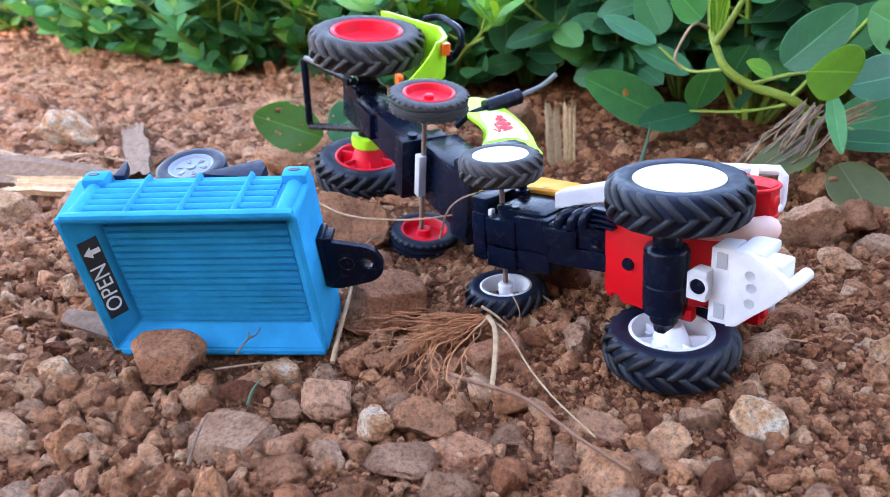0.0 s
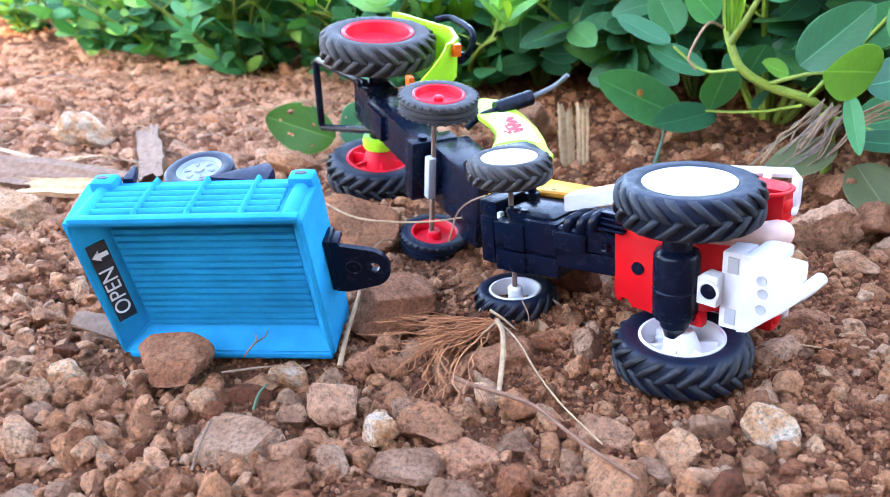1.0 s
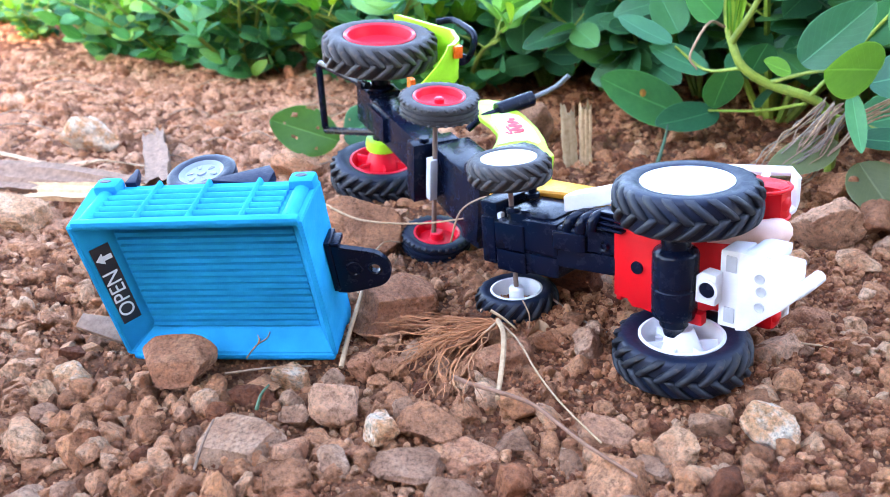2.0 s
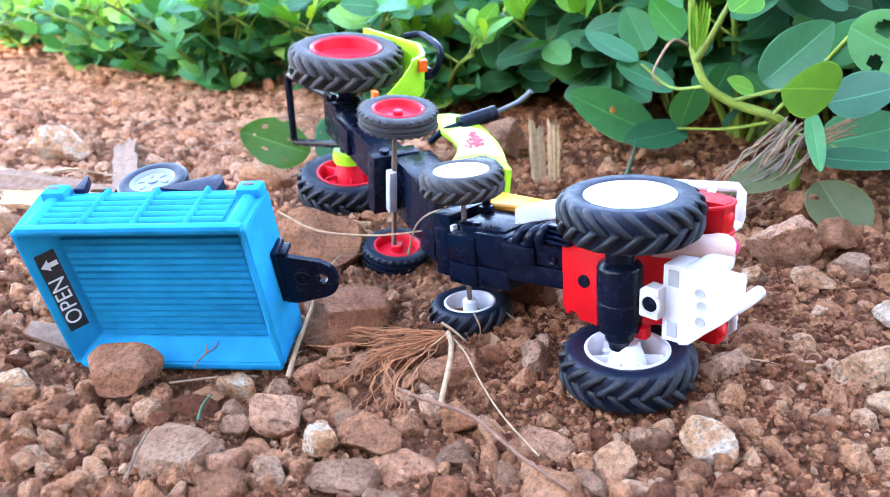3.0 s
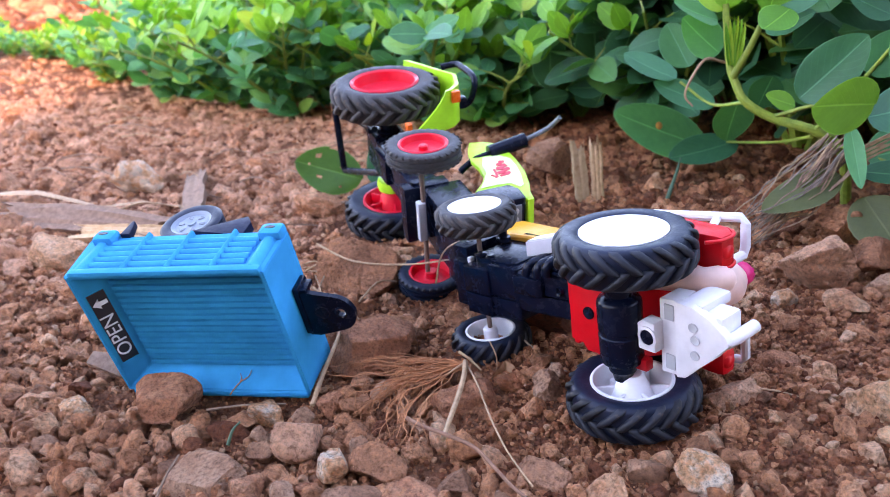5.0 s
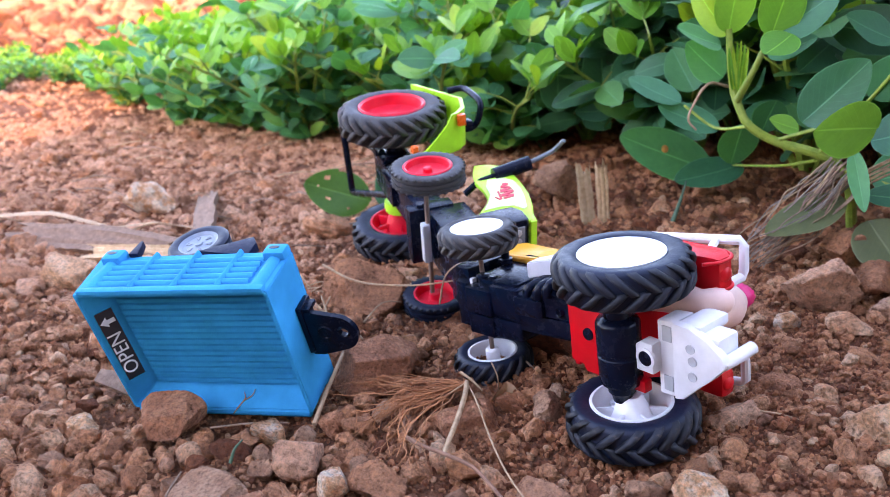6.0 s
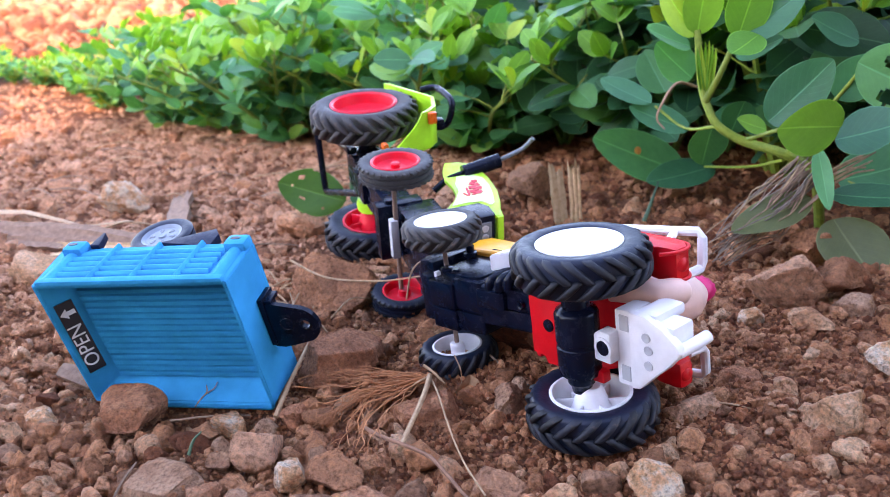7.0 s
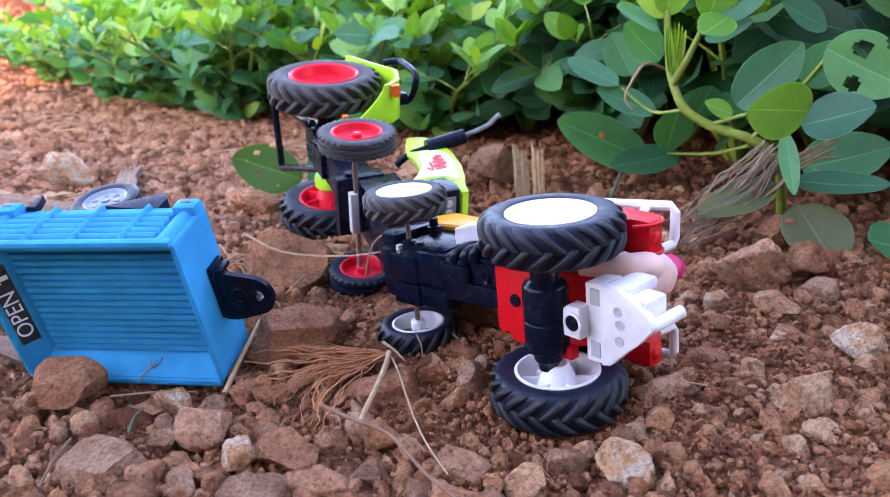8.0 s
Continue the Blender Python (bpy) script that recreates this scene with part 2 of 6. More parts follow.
def thing(name, label, category, m=None, group="", kind=""):
    ob = new(name)
    ob.empty_display_size = 0.01
    if m is not None:
        ob.matrix_basis = m
    return tagged(ob, label, category, group, kind)


def again(ob, parent, m, name=None):
    """Another object on the same mesh, under a parent."""
    o = new(name or ob.name.split(".")[0], ob.data)
    o.parent = parent
    o.matrix_basis = m
    return o


def box(bm, c, s, bevel=0.0, m=None):
    r = bmesh.ops.create_cube(bm, size=1.0)
    v = r["verts"]
    for p in v:
        p.co = Vector((c[0] + p.co.x * s[0], c[1] + p.co.y * s[1], c[2] + p.co.z * s[2]))
    if m is not None:
        bmesh.ops.transform(bm, matrix=m, verts=v)
    if bevel:
        es = list({e for p in v for e in p.link_edges})
        bmesh.ops.bevel(bm, geom=es, offset=bevel, segments=2, profile=0.6, affect="EDGES", clamp_overlap=True)
    return bm


def prism(bm, poly, lo, hi, axes="xyz", bevel=0.0):
    """Extrudes a polygon (in the first two axes named) from lo to hi along the third."""
    ids = ["xyz".index(a) for a in axes]

    def at(u, w, h):
        p = [0, 0, 0]
        p[ids[0]], p[ids[1]], p[ids[2]] = u, w, h
        return bm.verts.new(p)
    a = [at(u, w, lo) for u, w in poly]
    b = [at(u, w, hi) for u, w in poly]
    n = len(poly)
    faces = [bm.faces.new(a[::-1]), bm.faces.new(b)]
    for i in range(n):
        faces.append(bm.faces.new((a[i], a[(i + 1) % n], b[(i + 1) % n], b[i])))
    bmesh.ops.recalc_face_normals(bm, faces=faces)
    if bevel:
        es = list({e for f in faces for e in f.edges})
        bmesh.ops.bevel(bm, geom=es, offset=bevel, segments=2, profile=0.6, affect="EDGES", clamp_overlap=True)
    return bm


def loft(bm, rings, cap=True):
    """Skins rings of points (all of one count) into a closed tube."""
    vs = [[bm.verts.new(p) for p in r] for r in rings]
    n = len(rings[0])
    faces = []
    for a, b in zip(vs, vs[1:]):
        for i in range(n):
            faces.append(bm.faces.new((a[i], a[(i + 1) % n], b[(i + 1) % n], b[i])))
    if cap:
        faces += [bm.faces.new(vs[0][::-1]), bm.faces.new(vs[-1])]
    bmesh.ops.recalc_face_normals(bm, faces=faces)
    return bm


def glide(pts, steps=5):
    """A smooth line through points."""
    p = [Vector(q) for q in pts]
    p = [2 * p[0] - p[1], *p, 2 * p[-1] - p[-2]]
    out = []
    for a, b, c, d in zip(p, p[1:], p[2:], p[3:]):
        for k in range(steps):
            t = k / steps
            out.append(0.5 * (2 * b + (c - a) * t + (2 * a - 5 * b + 4 * c - d) * t * t + (3 * b - a - 3 * c + d) * t ** 3))
    out.append(p[-2])
    return out


def tube(bm, pts, r, seg=8, r_end=None):
    """A round bar along points, tapering to r_end."""
    pts = [Vector(p) for p in pts]
    r_end = r if r_end is None else r_end
    rings = []
    side = None
    for i, p in enumerate(pts):
        d = (pts[min(i + 1, len(pts) - 1)] - pts[max(i - 1, 0)]).normalized()
        if side is None:
            side = d.orthogonal().normalized()
        side = (side - d * side.dot(d)).normalized()
        up = d.cross(side)
        rr = r + (r_end - r) * i / max(1, len(pts) - 1)
        rings.append([p + rr * (math.cos(a) * side + math.sin(a) * up) for a in (2 * math.pi * k / seg for k in range(seg))])
    return loft(bm, rings)


def lathe(bm, profile, seg=48):
    """Turns (radius, y) points round the y axis; ends on the axis close it."""
    rings = []
    for r, y in profile:
        if r < 1e-7:
            rings.append([bm.verts.new((0, y, 0))])
        else:
            rings.append([bm.verts.new((r * math.cos(2 * math.pi * k / seg), y, r * math.sin(2 * math.pi * k / seg))) for k in range(seg)])
    faces = []
    for a, b in zip(rings, rings[1:]):
        for k in range(seg):
            j = (k + 1) % seg
            if len(a) == 1 and len(b) == 1:
                continue
            if len(a) == 1:
                faces.append(bm.faces.new((a[0], b[j], b[k])))
            elif len(b) == 1:
                faces.append(bm.faces.new((a[k], a[j], b[0])))
            else:
                faces.append(bm.faces.new((a[k], a[j], b[j], b[k])))
    bmesh.ops.recalc_face_normals(bm, faces=faces)
    return bm


# ---- the ground: one sheet of loose soil, fine near the toys and reaching the horizon ----
RNG = np.random.default_rng(7)
TABLE = RNG.random((256, 256))


def waves(x, y, size, dx=0.0):
    """Smooth random heights, -1 to 1, with bumps of the given size."""
    u, v = np.asarray(x) / size + 37.3 + dx, np.asarray(y) / size + 11.7 + dx * 1.7
    i, j = np.floor(u).astype(int), np.floor(v).astype(int)
    f, g = u - i, v - j
    f, g = f * f * (3 - 2 * f), g * g * (3 - 2 * g)
    a, b = TABLE[i % 256, j % 256], TABLE[(i + 1) % 256, j % 256]
    c, d = TABLE[i % 256, (j + 1) % 256], TABLE[(i + 1) % 256, (j + 1) % 256]
    return 2 * ((a * (1 - f) + b * f) * (1 - g) + (c * (1 - f) + d * f) * g) - 1


def ground_height(x, y):
    x, y = np.asarray(x, float), np.asarray(y, float)
    h = 0.0125 + 0.07 * np.clip(x, -0.16, 0.30) * np.exp(-np.clip(y - 0.5, 0, 9) / 0.8)
    h = h + 0.0038 * waves(x, y, 0.055) + 0.0030 * waves(x, y, 0.023, 5) + 0.0022 * waves(x, y, 0.0105, 9)
    far = np.clip((y - 1.3) / 1.5, 0, 1)
    h = h + 0.06 * np.exp(-((y - 3.0) / 0.35) ** 2)
    h = h + far * (0.03 * waves(x, y, 0.33, 3) + 0.012 * waves(x, y, 0.11, 8))
    return h


def spread(lo, hi, step, ends):
    """Even steps from lo to hi, then growing ones out to both ends."""
    mid = list(np.arange(lo, hi, step))
    out, s, p = [], step, hi
    while p < ends[1]:
        out.append(p)
        s *= 1.22
        p += s
    out.append(ends[1])
    back, s, p = [], step, lo - step
    while p > ends[0]:
        back.append(p)
        s *= 1.22
        p -= s
    back.append(ends[0])
    return np.array(back[::-1] + mid + out)


def mesh_from(name, verts, faces, material, smooth=True):
    me = bpy.data.meshes.new(name)
    nf, k = faces.shape
    me.vertices.add(len(verts))
    me.vertices.foreach_set("co", np.ascontiguousarray(verts, dtype=np.float32).ravel())
    me.loops.add(nf * k)
    me.loops.foreach_set("vertex_index", np.ascontiguousarray(faces, dtype=np.int32).ravel())
    me.polygons.add(nf)
    me.polygons.foreach_set("loop_start", np.arange(0, nf * k, k, dtype=np.int32))
    me.polygons.foreach_set("use_smooth", np.full(nf, smooth, dtype=bool))
    me.materials.append(material)
    me.update(calc_edges=True)
    return me


gx, gy = spread(-0.70, 0.45, 0.0038, (-70, 70)), spread(0.13, 0.95, 0.0038, (-40, 120))
GX, GY = np.meshgrid(gx, gy)
GZ = ground_height(GX, GY)
nx, ny = len(gx), len(gy)
idx = np.arange(nx * ny).reshape(ny, nx)
quads = np.stack([idx[:-1, :-1], idx[:-1, 1:], idx[1:, 1:], idx[1:, :-1]], -1).reshape(-1, 4)
ground = new("ground", mesh_from("ground", np.stack([GX, GY, GZ], -1).reshape(-1, 3), quads, SOIL))
tagged(ground, "loose reddish-brown farm soil, dry and crumbly", "ground", kind="structure")


def gz(x, y):
    return float(ground_height(x, y))


# ---- unseen wall added behind the camera to shade the toys, dark to limit bounce ----
bm = bmesh.new()
prism(bm, [(-3.4, -0.1), (2.56, -0.1), (2.56, 4.1), (-0.80, 4.1), (-0.80, 0.92), (-3.4, 0.92)], -1.41, -1.19, "xzy", 0.02)
shade_wall = part("wall_south", bm, earth("dark_mud_plaster", [(0.3, (0.06, 0.045, 0.035)), (0.5, (0.09, 0.07, 0.055)), (0.7, (0.13, 0.10, 0.08))], 3, 0.9, 0.004, 0.0))
tagged(shade_wall, "unseen dark wall added to shade the toys", "wall", kind="structure")


# ---- stones ----
def ico(sub):
    bm = bmesh.new()
    bmesh.ops.create_icosphere(bm, subdivisions=sub, radius=1.0)
    v = np.array([p.co[:] for p in bm.verts])
    f = np.array([[p.index for p in q.verts] for q in bm.faces])
    bm.free()
    return v, f


ICO1, ICO2, ICO3, ICO4, ICO5 = ico(1), ico(2), ico(3), ico(4), ico(5)


def sharpen(me, angle=0.62):
    """Hard edges where faces meet sharply."""
    bm = bmesh.new()
    bm.from_mesh(me)
    for e in bm.edges:
        if len(e.link_faces) == 2 and e.calc_face_angle(0) > angle:
            e.smooth = False
    bm.to_mesh(me)
    bm.free()
    return me


def rock_shape(base, rng, cuts=12, rough=0.13, planes=()):
    """An angular lump: a sphere planed off by random cuts and roughened."""
    v = base[0].copy()
    sides = [(np.array(p[:3]), p[3]) for p in planes] + [(rng.normal(size=3), None) for _ in range(cuts)]
    for n, d in sides:
        n = n / np.linalg.norm(n)
        d = rng.uniform(0.42, 0.82) if d is None else d
        over = np.clip(v @ n - d, 0, None)
        v -= over[:, None] * n * 0.97
    s = rng.uniform(0, 50)
    for size, amp in ((0.62, rough), (0.27, rough * 0.65), (0.11, rough * 0.5), (0.05, rough * 0.25)):
        k = waves(v[:, 0] + v[:, 2] * 0.7, v[:, 1] - v[:, 2] * 0.6, size, s) + waves(v[:, 2], v[:, 0] + v[:, 1] * 0.4, size, s + 3)
        v += v * (amp * 0.5 * k)[:, None]
    v /= np.abs(v).max(0)
    return v


SHAPES = [sharpen(mesh_from("stone", rock_shape(ICO4, RNG), ICO4[1], GREY if k % 7 == 3 else STONE if k % 6 else REDCLOD)) for k in range(18)]


BEDDED = []


def rock(name, label, p, size, material, turn=(0, 0, 0), seed=1, sink=0.22, group="", cuts=12, rough=0.13, planes=()):
    """One stone of the given length, depth and height, bedded in the soil."""
    rng = np.random.default_rng(seed)
    me = sharpen(mesh_from("stone", rock_shape(ICO5, rng, cuts, rough, planes), ICO5[1], material), 0.5)
    ob = new(name, me)
    z = gz(p[0], p[1]) if len(p) == 2 else p[2] - size[2] * (0.5 - sink)
    ob.matrix_basis = pose(p[0], p[1], z + size[2] * (0.5 - sink), *turn) @ Matrix.Diagonal((size[0] / 2, size[1] / 2, size[2] / 2, 1))
    BEDDED.append((p[0], p[1], size[0]))
    return tagged(ob, label, "stone", group)


rock("stone", "brown flat-faced stone leaning on the blue trailer's rim", (-0.127, 0.293, 0.0180), (0.0350, 0.024, 0.0170), SLAB, (0, 2, 6), 44, 0.1,
     cuts=0, rough=0.06, planes=((0.1, -1, 0.35, 0.34), (-0.02, -0.35, 1, 0.30), (-0.75, -0.25, 0.6, 0.56), (0.6, -0.3, 0.7, 0.52), (-1, -0.4, -0.1, 0.62), (1, -0.4, -0.25, 0.66), (0, 1, 0, 0.5), (0, 0, -1, 0.5)))
rock("stone", "white and tan quartz stone by the rear tyre", (0.122, 0.240, 0.024), (0.023, 0.021, 0.024), PALE, (0, 0, 10), 5, 0.15, cuts=7, rough=0.16)
rock("stone", "pale tan stone on bare soil", (-0.322, 0.655), (0.058, 0.045, 0.040), PALE, (0, 0, 20), 8, 0.15)
rock("stone", "large brown stone between the trailer and the tractors", (-0.060, 0.442), (0.060, 0.045, 0.040), STONE, (0, 8, -12), 9, 0.2)
rock("stone", "broad tan stone on dark soil", (0.205, 0.287, 0.033), (0.036, 0.026, 0.030), TAN, (10, 30, 15), 83, 0.12, cuts=6, rough=0.16)
rock("stone", "large dark brown clod near the plant", (0.219, 0.414, 0.041), (0.046, 0.038, 0.038), DUSTY, (0, 0, 40), 12, 0.1, cuts=9, rough=0.16)
rock("stone", "grey boulder-like stone under the leaves", (0.072, 0.655), (0.050, 0.040, 0.044), GREY, (0, 10, 5), 13, 0.12)
rock("stone", "brown field stone half sunk in soil", (-0.089, 0.288), (0.024, 0.020, 0.014), STONE, (0, 0, 10), 17, 0.3)
rock("stone", "dark reddish clod under the red tractor", (0.067, 0.368), (0.040, 0.030, 0.028), REDCLOD, (0, 0, 12), 20, 0.2, cuts=9, rough=0.14)
rock("stone", "reddish brown stone on crumbly soil", (0.251, 0.418, 0.042), (0.036, 0.026, 0.026), STONE, (0, -15, 20), 22, 0.2)
rock("stone", "brown rounded stone near the plant", (0.248, 0.468, 0.043), (0.028, 0.024, 0.026), STONE, (0, 0, 50), 23, 0.2)
rock("stone", "small tan stone beside the trailer", (-0.179, 0.298), (0.018, 0.014, 0.014), PALE, (0, 0, 10), 26, 0.25)
rock("stone", "brown stone half sunk in soil", (-0.216, 0.352), (0.024, 0.019, 0.014), STONE, (0, 0, 20), 27, 0.3)
rock("stone", "tan lumpy stone behind the trailer", (-0.128, 0.590), (0.048, 0.036, 0.030), STONE, (0, 0, -10), 31, 0.25)
rock("stone", "pale grey-white stone beside the plant", (0.251, 0.340), (0.028, 0.022, 0.020), PALE, (0, 0, 10), 32, 0.2)
rock("stone", "reddish brown stone near the plant", (0.262, 0.425), (0.026, 0.022, 0.022), REDCLOD, (0, 0, 80), 33, 0.2)
rock("stone", "large brown block-shaped stone beside the root tangle", (-0.027, 0.340, 0.025), (0.050, 0.038, 0.042), SLAB, (0, 5, 20), 201, 0.2, cuts=4, rough=0.09, planes=((0.1, -1, 0.2, 0.48), (0, -0.3, 1, 0.45), (-1, -0.2, 0.2, 0.60), (1, -0.2, 0.2, 0.58)))
rock("stone", "large tan-brown angular stone by the trailer", (-0.048, 0.265, 0.018), (0.029, 0.023, 0.024), DUSTY, (0, 5, 30), 202, 0.2, cuts=9, rough=0.11)
rock("stone", "small orange and white quartz stone", (-0.028, 0.249, 0.016), (0.020, 0.016, 0.020), PALE, (10, 30, 60), 203, 0.2, cuts=9, rough=0.11)
rock("stone", "broad brown faceted stone on gravel", (-0.009, 0.250, 0.016), (0.028, 0.022, 0.018), STONE, (0, 8, -20), 204, 0.2, cuts=9, rough=0.11)
rock("stone", "brown angular stone under the dry root", (0.023, 0.296, 0.019), (0.036, 0.026, 0.030), SLAB, (4, -6, 18), 205, 0.2, cuts=4, rough=0.09, planes=((0.1, -1, 0.2, 0.48), (0, -0.3, 1, 0.45), (-1, -0.2, 0.2, 0.60), (1, -0.2, 0.2, 0.58)))
rock("stone", "grey-brown pyramid-shaped stone among loose gravel", (0.025, 0.242, 0.015), (0.019, 0.016, 0.014), GREY, (0, 0, 25), 206, 0.2, cuts=9, rough=0.11)
rock("stone", "flat brown stone lying low", (0.008, 0.234, 0.014), (0.028, 0.022, 0.012), SLAB, (0, -4, 12), 207, 0.2, cuts=4, rough=0.09, planes=((0.1, -1, 0.2, 0.48), (0, -0.3, 1, 0.45), (-1, -0.2, 0.2, 0.60), (1, -0.2, 0.2, 0.58)))
rock("stone", "long brown slab of stone bedded in soil", (-0.018, 0.227, 0.014), (0.032, 0.026, 0.009), GREY, (0, 3, -5), 208, 0.2, cuts=4, rough=0.09, planes=((0.1, -1, 0.2, 0.48), (0, -0.3, 1, 0.45), (-1, -0.2, 0.2, 0.60), (1, -0.2, 0.2, 0.58)))
rock("stone", "long tan stone with a sloping top", (0.060, 0.244, 0.015), (0.028, 0.022, 0.015), DUSTY, (0, 14, -22), 209, 0.2, cuts=4, rough=0.09, planes=((0.1, -1, 0.2, 0.48), (0, -0.3, 1, 0.45), (-1, -0.2, 0.2, 0.60), (1, -0.2, 0.2, 0.58)))
rock("stone", "grey rounded field stone", (0.045, 0.231, 0.014), (0.017, 0.013, 0.013), GREY, (0, 0, 70), 210, 0.2, cuts=9, rough=0.11)
rock("stone", "brown angular field stone", (-0.029, 0.295, 0.014), (0.019, 0.015, 0.014), STONE, (0, 10, 10), 211, 0.2, cuts=9, rough=0.11)
rock("stone", "brown angular field stone lying low", (-0.024, 0.274, 0.014), (0.018, 0.015, 0.011), STONE, (0, 0, 50), 212, 0.2, cuts=9, rough=0.11)
rock("stone", "brown angular field stone", (-0.046, 0.230, 0.014), (0.018, 0.014, 0.011), GREY, (0, 10, -30), 213, 0.2, cuts=9, rough=0.11)
rock("stone", "small brown angular stone on loose soil", (-0.033, 0.233, 0.014), (0.013, 0.010, 0.010), STONE, (0, 20, 50), 214, 0.2, cuts=9, rough=0.11)
rock("stone", "tan angular stone wedged under the rear tyre", (0.086, 0.278, 0.014), (0.017, 0.013, 0.011), TAN, (0, 25, 10), 215, 0.2, cuts=9, rough=0.11)
rock("stone", "brown angular field stone by the root", (0.005, 0.263, 0.014), (0.016, 0.013, 0.012), STONE, (0, 0, 40), 216, 0.2, cuts=9, rough=0.11)
rock("stone", "tall brown stone leaning at the trailer's corner", (-0.043, 0.295, 0.015), (0.014, 0.011, 0.017), SLAB, (0, 12, 10), 217, 0.2, cuts=9, rough=0.11)
rock("stone", "small orange stone beside the rear tyre", (0.091, 0.266, 0.014), (0.009, 0.007, 0.007), TAN, (0, 0, 20), 218, 0.2, cuts=9, rough=0.11)
rock("stone", "small orange stone on dark soil", (0.073, 0.247, 0.014), (0.009, 0.007, 0.008), TAN, (0, 0, 60), 219, 0.2, cuts=9, rough=0.11)
rock("stone", "reddish flat stone behind the grass blade", (-0.090, 0.278, 0.008), (0.024, 0.018, 0.012), REDCLOD, (0, -1, -28), 301, 0.2, cuts=9, rough=0.11)
rock("stone", "reddish pointed stone on loose soil", (-0.101, 0.267, 0.007), (0.012, 0.009, 0.013), REDCLOD, (0, 6, 9), 302, 0.2, cuts=9, rough=0.11)
rock("stone", "wide grey-brown stone lying flat", (-0.087, 0.242, 0.011), (0.042, 0.031, 0.019), GREY, (0, -7, -24), 303, 0.2, cuts=4, rough=0.09, planes=((0.1, -1, 0.2, 0.48), (0, -0.3, 1, 0.45), (-1, -0.2, 0.2, 0.60), (1, -0.2, 0.2, 0.58)))
rock("stone", "tan wedge-shaped stone on grey stone", (-0.067, 0.237, 0.011), (0.021, 0.016, 0.016), SLAB, (0, 0, 13), 304, 0.2, cuts=9, rough=0.11)
rock("stone", "brown block stone among gravel", (-0.049, 0.237, 0.011), (0.018, 0.014, 0.014), STONE, (0, 7, -20), 305, 0.2, cuts=4, rough=0.09, planes=((0.1, -1, 0.2, 0.48), (0, -0.3, 1, 0.45), (-1, -0.2, 0.2, 0.60), (1, -0.2, 0.2, 0.58)))
rock("stone", "brown angular field stone", (-0.037, 0.236, 0.012), (0.012, 0.009, 0.011), SLAB, (0, -6, 17), 306, 0.2, cuts=9, rough=0.11)
rock("stone", "dark grey rounded stone among brown gravel", (-0.066, 0.262, 0.010), (0.018, 0.013, 0.014), GREY, (0, 1, -16), 307, 0.2, cuts=9, rough=0.11)
rock("stone", "orange and white quartz stone at the trailer's rim", (-0.075, 0.294, 0.009), (0.020, 0.015, 0.012), PALE, (0, 8, 21), 308, 0.2, cuts=9, rough=0.11)
rock("stone", "small tan stone in crumbly soil", (-0.119, 0.270, 0.006), (0.011, 0.008, 0.009), DUSTY, (0, -5, -12), 309, 0.2, cuts=9, rough=0.11)
rock("stone", "brown rounded stone behind the white drawbar", (0.173, 0.324, 0.027), (0.025, 0.019, 0.015), SLAB, (0, 2, 25), 310, 0.2, cuts=9, rough=0.11)
rock("stone", "tan rounded stone on dark soil", (0.205, 0.264, 0.029), (0.020, 0.015, 0.010), TAN, (0, 9, -8), 311, 0.2, cuts=9, rough=0.11)
rock("stone", "large brown clod behind the rear tyre", (0.146, 0.295, 0.027), (0.027, 0.021, 0.019), DUSTY, (0, -4, 29), 312, 0.2, cuts=9, rough=0.11)
rock("stone", "brown stone at the rear tyre's foot", (0.132, 0.267, 0.024), (0.019, 0.014, 0.010), STONE, (0, 3, -4), 313, 0.2, cuts=9, rough=0.11)
rock("stone", "small orange and white stone", (0.196, 0.394, 0.028), (0.017, 0.013, 0.013), PALE, (0, 10, 33), 314, 0.2, cuts=9, rough=0.11)
rock("stone", "dark brown clod near the plant", (0.254, 0.395, 0.034), (0.030, 0.023, 0.018), GREY, (0, -3, 0), 315, 0.2, cuts=9, rough=0.11)
rock("stone", "dark brown stone near the plant", (0.224, 0.383, 0.031), (0.026, 0.020, 0.014), STONE, (0, 4, -33), 316, 0.2, cuts=9, rough=0.11)
rock("stone", "small brown stone on dark soil", (0.169, 0.263, 0.026), (0.010, 0.008, 0.007), STONE, (0, 11, 4), 317, 0.2, cuts=9, rough=0.11)

# toys' feet, kept clear of loose stones: x, y, radius
FEET = ((0.100, 0.288, 0.030), (0.033, 0.352, 0.021), (-0.054, 0.551, 0.040), (-0.010, 0.436, 0.024),
        (-0.155, 0.322, 0.020), (-0.125, 0.320, 0.022), (-0.095, 0.320, 0.022), (-0.065, 0.318, 0.020))


def scatter(rng, n, xr, yr, size_lo, size_hi, power=2.2):
    x, y = rng.uniform(*xr, n), rng.uniform(*yr, n)
    s = size_lo * (1 - rng.random(n) * (1 - (size_lo / size_hi) ** power)) ** (-1 / power)
    clear = np.ones(n, bool)
    for fx, fy, fr in FEET:
        clear &= ~(((x - fx) ** 2 + (y - fy) ** 2 < (fr + s * 0.45) ** 2) & (s > 0.0055))
    return x[clear], y[clear], s[clear]


